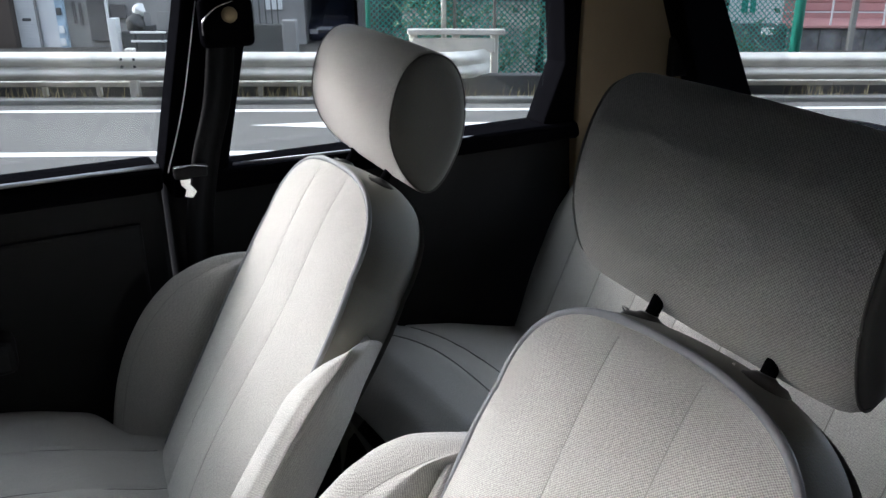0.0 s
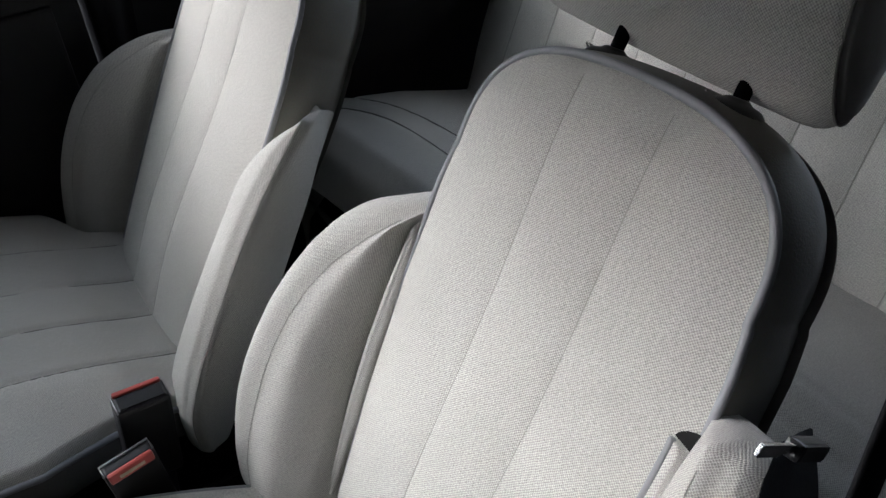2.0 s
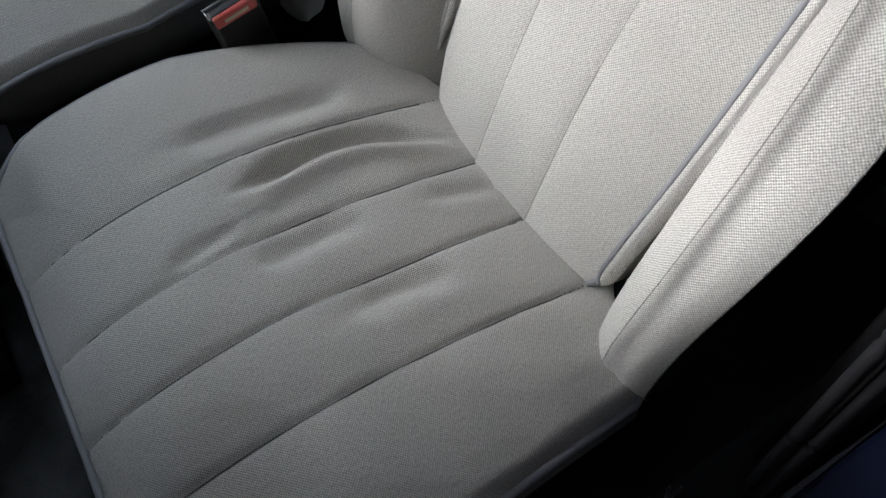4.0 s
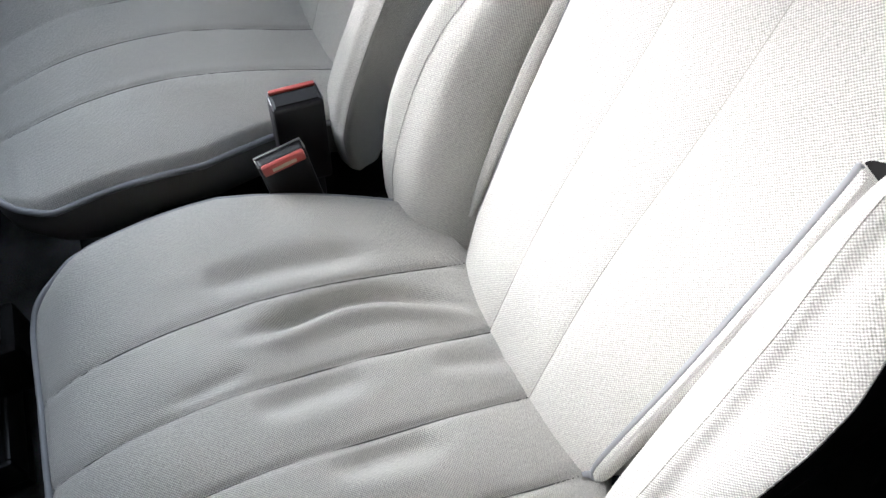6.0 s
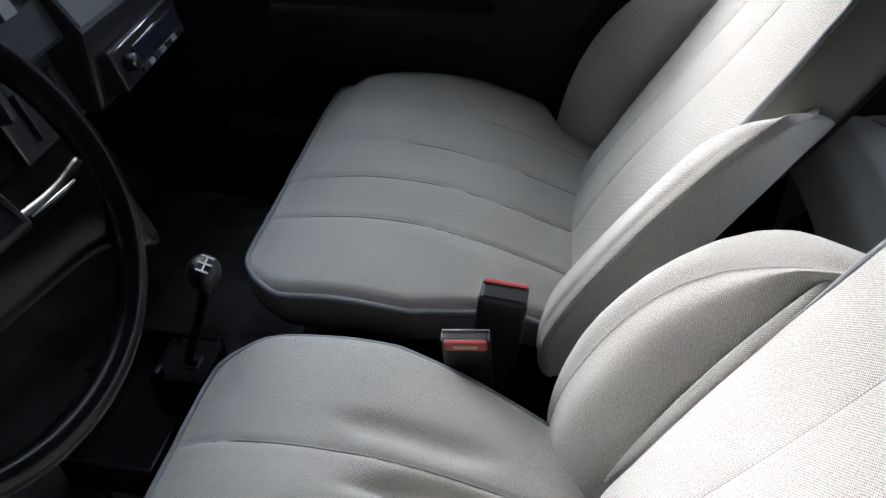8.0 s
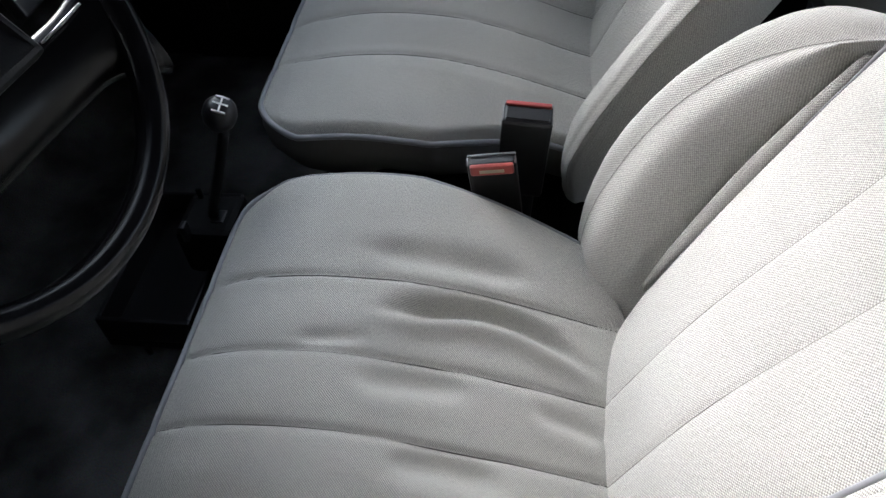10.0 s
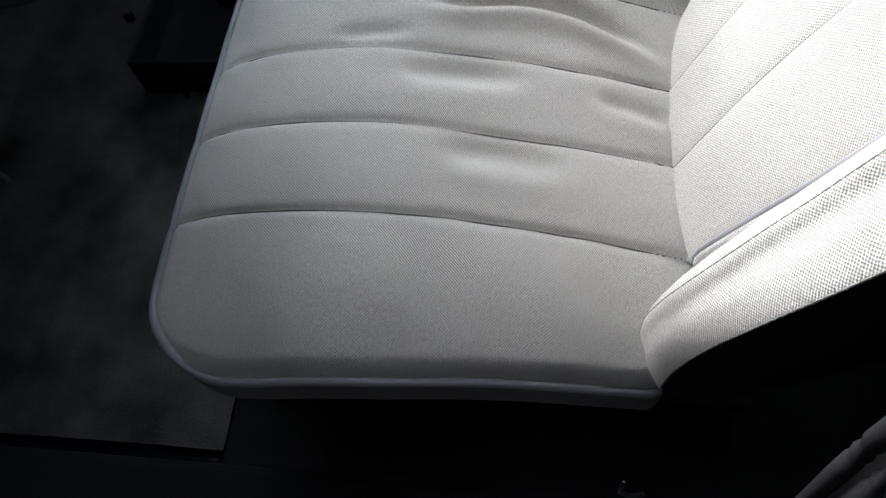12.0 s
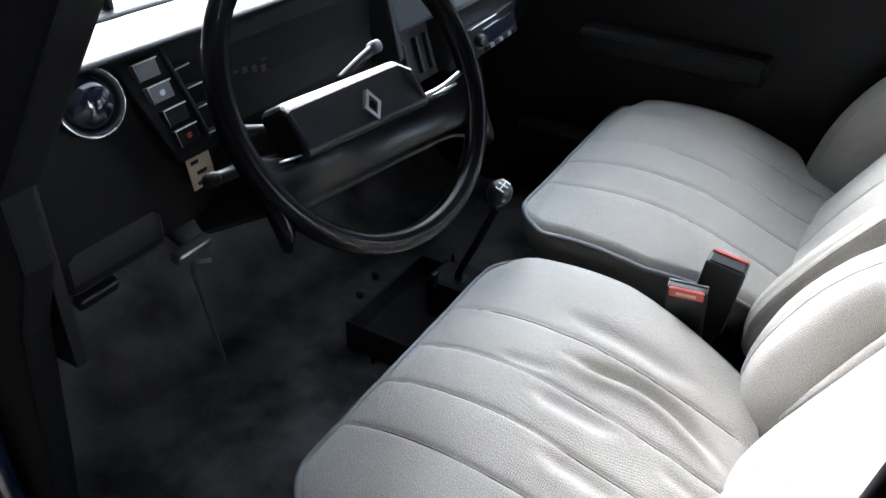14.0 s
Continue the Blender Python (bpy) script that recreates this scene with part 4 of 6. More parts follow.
def build_bench():
    bench = thing("rear_bench", (1.05, 0.90, FLOOR_Z), "beige cloth rear bench seat with stitched panels", "bench seat")
    base = np.array([1.05, 0.90, FLOOR_Z])
    ya, yb = 0.28, 1.52

    def top(x, y):
        z = float(lerp_table(x, [0.62, 0.64, 0.68, 0.76, 0.9, 1.05, 1.2], [0.38, 0.465, 0.505, 0.514, 0.484, 0.438, 0.40]))
        z -= 0.03 * abs((y - 0.90) / 0.62) ** 6
        for s in (0.78, 0.715):
            z -= 0.004 * math.exp(-((x - s - 0.05 * (1 - ((y - 1.22) / 0.3) ** 2) * (abs(y - 1.22) < 0.3)) / 0.006) ** 2)
        return z + 0.002 * noise.noise((x * 6, y * 6, 8.0))
    X, Y = np.linspace(0.62, 1.2, 80), np.linspace(ya, yb, 120)
    surf("bench_cushion", [[np.array((x, y, top(x, y))) - base for y in Y] for x in X], CLOTH, bench)
    front = [[np.array((0.62 + d, y, 0.33 - 2.2 * d + 0.0)) - base for y in np.linspace(ya, yb, 12)] for d in (0, 0.02, 0.07)]
    surf("bench_front", front, CLOTH_PLAIN, bench, flip=True)
    sides = [[np.array((x, yb, top(x, yb) - d)) - base for x in np.linspace(0.62, 1.2, 30)] for d in (0.0, 0.08, 0.2)]
    surf("bench_side", sides, CLOTH_PLAIN, bench)

    def backface(h, y):
        # shoulders drawn in towards the top
        x = 1.065 + 0.46 * h
        n = 0.045 * (1 - min(1.0, abs((y - 0.90) / 0.63)) ** 7)
        for s in np.arange(0.30, 1.60, 0.11):
            n -= 0.0032 * math.exp(-((y - s) / 0.0085) ** 2)
        return np.array((x - n, y, 0.40 + h)) - base
    hs = np.linspace(-0.05, 0.42, 40)

    def width(h):
        return 0.600 + 0.030 * math.sin(math.pi * min(1.0, max(0.0, h) / 0.42)) - 0.09 * max(0.0, (h - 0.24) / 0.18) ** 2
    rows = [[backface(h, 0.90 + v * width(h)) for v in np.linspace(-1, 1, 420)] for h in hs]
    top_edge = rows[-1]
    rows += [[p + np.array((0.02 * k, 0, 0.012 * math.sin(k * 0.8))) for p in top_edge] for k in (1, 2, 3, 4, 5)]
    surf("bench_back", rows, CLOTH, bench, flip=True)
    for s in np.arange(0.41, 1.45, 0.11):
        tube("seam", [backface(h, s) + np.array((-0.0004, 0, 0)) for h in np.linspace(-0.03, 0.415, 40)], 0.0010, THREAD_LIGHT, bench, sides=6)
    for s in (0.78, 0.715):
        line = [(s + 0.05 * (1 - ((y - 1.22) / 0.3) ** 2) * (abs(y - 1.22) < 0.3), y) for y in np.linspace(0.90, 1.50, 60)]
        tube("seam", [np.array((x, y, top(x, y) + 0.0012)) - base for x, y in line], 0.0016, THREAD, bench, sides=6)
    for v in (-1, 1):
        edge = [[backface(h, 0.90 + v * width(h)) + np.array((d, 0.0, 0)) for d in (0, 0.05, 0.12)] for h in hs]
        surf("bench_back_side", edge, CLOTH_PLAIN, bench, flip=v > 0)


build_bench()

# ---- steering wheel ----


def axis_pose(at, nrm, upward):
    """A pose whose z is nrm and whose y lies as near as it can to upward."""
    z = Vector(nrm).normalized()
    x = Vector(upward).cross(z).normalized()
    y = z.cross(x)
    m = Matrix((x, y, z)).transposed().to_4x4()
    m.translation = Vector(at)
    return m


def build_wheel():
    a, b = radians(31.5), radians(-9.2)
    nrm = Vector((math.cos(a) * math.cos(b), math.cos(a) * math.sin(b), math.sin(a)))
    wheel = thing("steering_wheel", (-0.261, 0.549, 0.843), "black two-spoke steering wheel with padded centre", "steering wheel")
    wheel.matrix_world = axis_pose((-0.261, 0.549, 0.843), nrm, (0, 0, 1))
    R = 0.187
    rim = [[((R + 0.0135 * math.cos(t)) * math.cos(p), (R + 0.0135 * math.cos(t)) * math.sin(p), 0.0165 * math.sin(t))
            for t in (2 * math.pi * k / 20 for k in range(20))] for p in (2 * math.pi * k / 120 for k in range(120))]
    surf("rim", rim, WHEEL_MAT, wheel, wrap_u=True, wrap_v=True, flip=True)
    # the broad band that carries the rim
    rows = []
    for u in np.linspace(-1, 1, 41):
        x = 0.178 * u
        flare = max(0.0, (abs(u) - 0.72) / 0.28) ** 2
        z = -0.045 + 0.043 * abs(u) ** 2.2
        top, bot = -0.040 + 0.012 * flare, -0.098 - 0.030 * flare
        line = smooth_line([(x, bot, z - 0.018), (x, bot - 0.002, z - 0.004), (x, bot + 0.012, z + 0.004), (x, (top + bot) / 2, z + 0.007),
                            (x, top - 0.010, z + 0.006), (x, top, z - 0.002), (x, top - 0.004, z - 0.018)], 19)
        rows.append(line)
    band = surf("spoke_band", rows, WHEEL_MAT, wheel, cap_ends=True)
    md = band.modifiers.new("thickness", 'SOLIDIFY')
    md.thickness = 0.004
    for s in (-1, 1):
        # thin steel line stands in for the highlight along each spoke's edge
        tube("spoke_highlight", [(s * 0.150, -0.041, 0.002), (s * 0.128, -0.043, -0.006), (s * 0.105, -0.044, -0.013)], [0.0012, 0.0017, 0.0010], STEEL, wheel, "bright line drawn as the highlight on the spoke edge")
    pad = prism([Vector(p) for p in ((-0.112, -0.050, -0.06), (0.096, -0.050, -0.06), (0.090, 0.000, -0.06), (0.080, 0.017, -0.06), (-0.106, 0.017, -0.06), (-0.112, 0.008, -0.06))],
                (0, 0, 0.062), 0.008, 3)
    for v in pad.verts:
        if v.co.z > -0.03:
            v.co.z -= 0.9 * max(0.0, v.co.y + 0.004)
    pad = part("centre_pad", pad, PAD_VINYL, wheel, "grained black horn pad", smooth=False)
    # rhombus emblem as a plain shape
    bm = bmesh.new()
    outer = [(0, 0.020), (0.0135, 0), (0, -0.020), (-0.0135, 0)]
    inner = [(0, 0.012), (0.0078, 0), (0, -0.012), (-0.0078, 0)]
    o = [bm.verts.new((x + 0.002, y - 0.024, 0.0038)) for x, y in outer]
    i = [bm.verts.new((x + 0.002, y - 0.024, 0.0038)) for x, y in inner]
    for k in range(4):
        bm.faces.new((o[k], o[(k + 1) % 4], i[(k + 1) % 4], i[k]))
    ext = bmesh.ops.extrude_face_region(bm, geom=list(bm.faces))
    bmesh.ops.translate(bm, vec=(0, 0, -0.007), verts=[v for v in ext["geom"] if isinstance(v, bmesh.types.BMVert)])
    part("emblem", bm, STEEL, pad, "plain silver rhombus outline")
    col = thing("steering_column", (-0.36, 0.555, 0.78), "black steering column cowl with control stalks", "steering column")
    inv = Matrix.Translation(-Vector(col.location))
    m = wheel.matrix_world.copy()
    part("cowl", turn(rbox((-0.065, -0.110, -0.42), (0.065, 0.000, -0.075), 0.022, 3), inv @ m), BLACK, col)
    for name, pts, r in (("stalk", [(-0.06, -0.01, -0.10), (-0.09, 0.0, -0.10), (-0.122, 0.008, -0.095)], 0.008),
                         ("stalk", [(-0.06, -0.045, -0.11), (-0.12, -0.034, -0.10), (-0.186, -0.031, -0.085)], 0.008),
                         ("stalk", [(0.05, 0.02, -0.10), (0.090, 0.034, -0.095), (0.124, 0.045, -0.09)], 0.007)):
        st = tube(name, [inv @ m @ Vector(p) for p in smooth_line(pts, 12)], r, BLACK, col, "black control stalk", sides=12)
        end = inv @ m @ Vector(pts[-1])
        part("stalk_tip", turn(lathe([(0.006, -0.010), (0.009, -0.006), (0.009, 0.008), (0.006, 0.011)], Matrix.Identity(4), 16),
             Matrix.Translation(end) @ m.to_3x3().to_4x4()), SWITCH_GREY if pts[0][0] > 0 else BLACK, st, "worn grey stalk tip" if pts[0][0] > 0 else "", smooth=True)


build_wheel()

# ---- dashboard ----


def build_dash():
    dash = thing("dashboard", (-0.60, 0.90, 0.70), "dark grey vinyl dashboard with switches and vents", "dashboard")
    base = np.array(dash.location)
    inv = Matrix.Translation(-Vector(dash.location))

    def D(p):
        return np.array(p) - base

    def put(name, bm, mat, parent=None, label="", smooth=False):
        return part(name, turn(bm, inv), mat, parent or dash, label, smooth)

    # padded top roll and shelf, swept across the car
    prof = [(-0.500, 0.834), (-0.485, 0.868), (-0.468, 0.880), (-0.456, 0.885), (-0.458, 0.890), (-0.470, 0.894), (-0.497, 0.902), (-0.522, 0.905), (-0.536, 0.898), (-0.546, 0.905), (-0.60, 0.914), (-0.74, 0.920), (-0.82, 0.905)]
    line = smooth_line(prof, 60)
    rows = [[D((x - 0.02 * ((y - 0.9) / 0.65) ** 2, y, z)) for x, z in line] for y in np.linspace(0.262, 1.555, 60)]
    surf("top_pad", rows, DASH_VINYL, dash)
    put("shelf_joint", rbox((-0.80, 0.452, 0.905), (-0.56, 0.458, 0.921), 0.001), BLACK)
    # fascia and lower panels
    fascia = smooth_line([(-0.500, 0.838), (-0.497, 0.76), (-0.500, 0.70), (-0.520, 0.62), (-0.60, 0.55), (-0.72, 0.53)], 30)
    surf("fascia", [[D((x, y, z)) for x, z in fascia] for y in np.linspace(0.262, 1.555, 40)], BLACK_SOFT, dash)
    put("dash_end", rbox((-0.80, 0.244, 0.52), (-0.492, 0.262, 0.885), 0.004), BLACK)
    # knee panel below the driver's end
    put("knee_panel", rbox((-0.62, 0.27, 0.60), (-0.505, 0.43, 0.77), 0.02, 3), BLACK)
    # round vent in a pod at the driver's end
    vm = inv @ axis_pose((-0.487, 0.339, 0.845), (0.93, -0.15, 0.33), (0, 0, 1))
    vent = part("air_vent", lathe([(0.025, -0.03), (0.038, -0.02), (0.041, 0.000), (0.040, 0.012), (0.037, 0.016), (0.033, 0.010), (0.030, 0.0)], vm, 40), BLACK, dash, "round black air vent", smooth=True)
    part("vent_ball", lathe([(0.0345 * math.cos(radians(q)), 0.031 * math.sin(radians(q)) - 0.004) for q in range(0, 88, 8)], vm, 40), LENS, vent, "glossy swivel ball", smooth=True)
    ringpts = [vm @ Vector((0.039 * math.cos(t), 0.039 * math.sin(t), 0.0145)) for t in (2 * math.pi * k / 48 for k in range(48))]
    tube("vent_ring", ringpts, 0.0015, CHROME, vent, "bright ring round the vent", closed=True)

    # slanted block of switches beside the vent
    slant = 22.6
    sm = axis_pose((-0.474, 0.449, 0.805), (0.95, 0.0, 0.30), (0, -math.sin(radians(slant)), math.cos(radians(slant))))
    block = put("switch_block", turn(prism([Vector(p) for p in ((-0.046, -0.056, -0.02), (0.012, -0.082, -0.02), (0.042, 0.060, -0.02), (-0.026, 0.086, -0.02))], (0, 0, 0.017), 0.003), sm), BLACK_SOFT)
    along, down = Vector((0.0158, -0.0066, 0)), Vector((0.0022, 0.0106, 0))
    for k, (cx, cy, lit) in enumerate(((0.0005, 0.0548, 1), (-0.0045, 0.0248, 1), (-0.0088, -0.0080, 0), (-0.0152, -0.0356, 0))):
        # rocker whose upper half stands proud
        c = Vector((cx, cy, -0.003))
        rocker = prism([c - along - down, c + along - down, c + along + down, c - along + down], (0, 0, 0.008), 0.0014)
        for v in rocker.verts:
            if v.co.z > 0:
                v.co.z += 0.0035 * max(-0.6, (v.co - c).dot(down) / down.length_squared)
        cell = put("switch", turn(rocker, sm), SWITCH_GREY if lit else BLACK, block, "grey rocker switch" if lit else "black rocker switch")
        rise = Vector((0, 0, 0.0128))
        rim = [inv @ sm @ (c + q + rise) for q in (along * 1.04 + down * 1.05, down * 1.05 - along * 1.04, -along * 1.04 - down - Vector((0, 0, 0.004)))]
        tube("switch_frame", rim, [0.0010, 0.0012, 0.0008], EDGE_GREY, cell, "pale worn edge of the switch", sides=6)
        if k in (1, 3):
            part("switch_mark", turn(lathe([(0.0042, 0), (0.0042, 0.0012)], Matrix.Identity(4), 16), inv @ sm @ Matrix.Translation(c + Vector((0.001, -0.001, 0.0075)))),
                 EDGE_GREY if k == 1 else RED, cell, "small round pictogram")
    # column of air slats beyond the switches, each between two dark cells
    tube("vent_divider", [inv @ sm @ Vector(p) for p in ((0.0375, 0.068, 0.0), (0.0315, 0.030, 0.001), (0.0235, -0.010, 0.001), (0.010, -0.064, 0.0))], 0.0034, DASH_VINYL, block, flat=0.8, sides=10)
    for (xa, ya), (xb, yb) in (((0.0295, 0.0297), (0.0525, 0.0211)), ((0.0272, 0.0021), (0.0505, -0.0076)), ((0.0205, -0.0242), (0.0450, -0.0345)), ((0.0085, -0.0563), (0.0350, -0.0690))):
        slat = put("vent_slat", turn(prism([Vector((xa, ya - 0.0014, -0.014)), Vector((xb, yb - 0.0014, -0.014)), Vector((xb, yb + 0.0014, -0.014)), Vector((xa, ya + 0.0014, -0.014))], (0, 0, 0.020), 0.0005), sm), DASH_VINYL, block)
        # pale cord paints the light that the slat's front edge catches
        tube("slat_edge_glint", [inv @ sm @ Vector((xa + u * (xb - xa), ya + u * (yb - ya), 0.0062)) for u in (0, 0.5, 1)], 0.0010, EDGE_GREY, slat, "pale line for the light caught on the slat's front edge", sides=6)
    # instrument panel under the hood
    put("instrument_panel", turn(rbox((-0.17, -0.070, -0.01), (0.175, 0.062, 0.0), 0.004), axis_pose((-0.502, 0.722, 0.800), (0.97, 0, 0.24), (0, 0, 1))), BLACK_SOFT)
    im = axis_pose((-0.500, 0.722, 0.800), (0.97, 0, 0.24), (0, 0, 1))
    for c in range(4):
        for r_ in range(4):
            x, y = -0.131 + 0.0175 * c - 0.0045 * r_, 0.043 - 0.0045 * c - 0.0155 * r_
            put("warning_lamp", turn(rbox((x, y, 0.0), (x + 0.0105, y + 0.0095, 0.002), 0.001), im), BLACK)
    put("red_lamp", turn(lathe([(0.007, 0), (0.007, 0.004), (0.004, 0.006)], Matrix.Identity(4), 16), im @ Matrix.Translation((-0.069, 0.050, 0))), RED, label="red warning lamp", smooth=True)
    # hood side and centre panel
    put("hood_side", turn(rbox((0.178, -0.085, -0.02), (0.192, 0.075, 0.045), 0.005), im), DASH_VINYL)
    cm = axis_pose((-0.462, 0.965, 0.800), (0.93, 0, 0.36), (0, 0, 1))
    cp = put("centre_panel", turn(rbox((-0.055, -0.035, -0.03), (0.105, 0.060, 0.006), 0.006), cm), DASH_VINYL)
    for cx, cy in ((-0.030, 0.030), (0.010, 0.034)):
        put("push_button", turn(rbox((cx, cy - 0.014, 0.004), (cx + 0.026, cy + 0.008, 0.012), 0.002), cm), SWITCH_GREY, cp)
    put("round_knob", turn(lathe([(0.012, 0), (0.012, 0.012), (0.009, 0.016)], Matrix.Identity(4), 24), cm @ Matrix.Translation((0.068, 0.036, 0.006))), BLACK, cp, smooth=True)
    hm = axis_pose((-0.470, 0.985, 0.715), (0.95, 0, 0.30), (0, 0, 1))
    hp = put("heater_panel", turn(rbox((-0.070, -0.060, -0.02), (0.075, 0.045, 0.0), 0.004), hm), BLACK)
    put("heater_trim", turn(rbox((-0.068, 0.036, 0.0), (0.072, 0.040, 0.003), 0.001), hm), STEEL, hp)
    for cx in (-0.03, 0.012, 0.045):
        put("slider", turn(rbox((cx - 0.004, -0.045, 0.0), (cx + 0.004, 0.02, 0.010), 0.002), hm), BLACK, hp)
    # centre housing that carries the radio
    put("radio_housing", prism([Vector(p) for p in ((-0.425, 1.05, 0.660), (-0.418, 1.05, 0.775), (-0.46, 1.05, 0.845), (-0.60, 1.05, 0.845), (-0.60, 1.05, 0.655))], (0, 0.255, 0), 0.008), BLACK)
    # paper tag hung under the switches
    tm = axis_pose((-0.478, 0.478, 0.700), (0.99, -0.05, 0.12), (0, -0.05, 0.95))
    tag = put("paper_tag", turn(rbox((-0.020, -0.021, 0), (0.019, 0.024, 0.0015), 0.0), tm), LABEL, label="small beige tag with dark marks")
    for k, (x, y, w) in enumerate(((-0.006, 0.016, 0.008), (0.002, 0.0, 0.010), (-0.004, -0.014, 0.007))):
        put("tag_mark", turn(rbox((x - w, y - 0.0025, 0.0015), (x + w * 0.6, y + 0.0025, 0.0022), 0.0), tm), BLACK, tag)


build_dash()


def build_radio():
    radio = thing("car_radio", (-0.40, 1.17, 0.71), "black car radio with silver face edge in the dash", "car radio")
    inv = Matrix.Translation(-Vector(radio.location))
    m = axis_pose((-0.404, 1.176, 0.712), (0.96, 0.05, 0.26), (0, 0, 1))
    part("radio_body", turn(rbox((-0.104, -0.030, -0.09), (0.104, 0.030, 0.0), 0.004), inv @ m), BLACK, radio)
    part("display", turn(rbox((-0.050, -0.012, 0.0), (0.085, 0.012, 0.003), 0.001), inv @ m), LENS, radio, "dark blue display window")
    tube("face_edge", [inv @ m @ Vector(p) for p in ((-0.100, 0.026, 0.003), (0.100, 0.026, 0.003))], 0.0013, CHROME, radio, "silver upper edge")
    tube("face_edge", [inv @ m @ Vector(p) for p in ((-0.050, 0.014, 0.003), (0.085, 0.014, 0.003))], 0.0009, CHROME, radio)
    part("volume_knob", lathe([(0.012, 0), (0.012, 0.014), (0.009, 0.017)], inv @ m @ Matrix.Translation((-0.075, 0.0, 0)), 24), BLACK, radio, smooth=True)
    for k in range(7):
        part("preset_button", turn(rbox((-0.052 + 0.020 * k, -0.026, 0), (-0.036 + 0.020 * k, -0.018, 0.005), 0.001), inv @ m), SWITCH_GREY if k % 2 else BLACK, radio)


build_radio()

# ---- gear lever, console tray, pedals ----


def build_gear():
    lever = thing("gear_lever", (-0.335, 0.935, 0.18), "black gear lever with ball knob and white pattern", "gear lever")
    inv = np.array(lever.location)
    knob = np.array((-0.216, 0.853, 0.567))
    foot = np.array((-0.333, 0.934, 0.300))
    tube("shaft", [p - inv for p in smooth_line([foot - (0.01, 0, 0.10), foot, foot * 0.5 + knob * 0.5 + (0.004, 0, 0), knob - (0, 0, 0.02)], 24)], 0.0075, BLACK, lever, sides=12)
    d = Vector(knob - foot).normalized()
    m = Matrix.Translation(Vector(knob - inv)) @ d.to_track_quat('Z', 'Y').to_matrix().to_4x4()
    ball = part("knob", lathe([(0.009, -0.036), (0.011, -0.026), (0.0155, -0.018), (0.0195, -0.010), (0.0210, 0.000), (0.0198, 0.010), (0.0155, 0.017), (0.009, 0.0212), (0.001, 0.0222)], m, 32), BLACK, lever, "glossy black ball knob", smooth=True)
    top = m @ Matrix.Translation((0, 0, 0.0208)) @ Matrix.Rotation(radians(35), 4, 'Z')
    for lo, hi in (((-0.011, -0.0010, 0), (0.011, 0.0010, 0.002)), ((-0.0112, -0.008, -0.001), (-0.0092, 0.008, 0.001)),
                   ((-0.001, -0.009, 0), (0.001, 0.009, 0.002)), ((0.0092, -0.008, -0.001), (0.0112, 0.008, 0.001))):
        part("shift_mark", turn(rbox(lo, hi, 0), top), WHITE_MARK, ball, "white shift pattern line")
    part("boot", turn(prism([Vector(p) for p in ((-0.045, -0.045, 0), (0.045, -0.045, 0), (0.045, 0.045, 0), (-0.045, 0.045, 0))], (0, 0, 0.09), 0.012), Matrix.Translation((0.0, 0, 0.04))), BLACK_SOFT, lever, "black lever base")
    part("base_clip", rbox((-0.028, -0.052, 0.12), (-0.018, -0.035, 0.15), 0.003), BLACK, lever)
    part("base_plate", rbox((0.006, -0.020, 0.128), (0.026, 0.006, 0.1325), 0.002), BLACK, lever, "worn black plate")
    part("base_clip", rbox((-0.030, 0.030, 0.12), (-0.022, 0.036, 0.15), 0.002), BLACK, lever)

    tray = thing("console_tray", (-0.42, 0.92, FLOOR_Z), "black plastic open tray on the floor", "tray")
    lo, hi = Vector((-0.075, -0.135, -0.005)), Vector((0.075, 0.145, 0.062))
    part("tray_floor", rbox(lo, (hi.x, hi.y, 0.012), 0.003), BLACK, tray)
    for a, b in (((lo.x, lo.y, 0.012), (hi.x, lo.y + 0.008, hi.z)), ((lo.x, hi.y - 0.008, 0.012), (hi.x, hi.y, hi.z)),
                 ((lo.x, lo.y + 0.008, 0.012), (lo.x + 0.008, hi.y - 0.008, hi.z)), ((hi.x - 0.008, lo.y + 0.008, 0.012), (hi.x, hi.y - 0.008, hi.z))):
        part("tray_wall", rbox(a, b, 0.003), BLACK, tray)


build_gear()


def build_pedals():
    for at, tilt, lab in (((-0.625, 0.560, 0.475), 25, "worn metal brake pedal pad on a black arm"), ((-0.66, 0.40, 0.475), 25, "black clutch pedal pad on a black arm")):
        p = thing("pedal", at, lab, "pedal", "pedals")
        part("pad", turn(rbox((-0.012, -0.036, -0.012), (0.010, 0.036, 0.012), 0.006, 3), Matrix.Rotation(radians(tilt), 4, 'Y')), STEEL if "brake" in lab else BLACK, p, smooth=False)
        tube("arm", smooth_line([(-0.01, 0, 0), (-0.10, 0, 0.05), (-0.14, 0, 0.16), (-0.12, 0, 0.26)], 14), 0.008, BLACK, p)
    rod = tube("accelerator_rod", smooth_line([(-0.60, 0.575, 0.455), (-0.625, 0.555, 0.445), (-0.64, 0.575, 0.36), (-0.665, 0.62, 0.19), (-0.67, 0.625, 0.16)], 20), 0.004, STEEL)
    tagged(rod, "thin bent steel accelerator rod", "pedal")
    tagged(tube("floor_bolt", [(-0.425, 0.777, 0.155), (-0.425, 0.777, 0.1745)], 0.005, BLACK, sides=12), "small black bolt in the carpet", "bolt", "floor bolts")
    for x, y in ((-0.565, 0.93), (-0.575, 1.005)):
        tagged(tube("floor_bolt", [(x, y, 0.155), (x, y, 0.178)], 0.009, BLACK, sides=12), "black bolt head in the carpet", "bolt", "floor bolts")


build_pedals()

# ---- belts and buckles ----


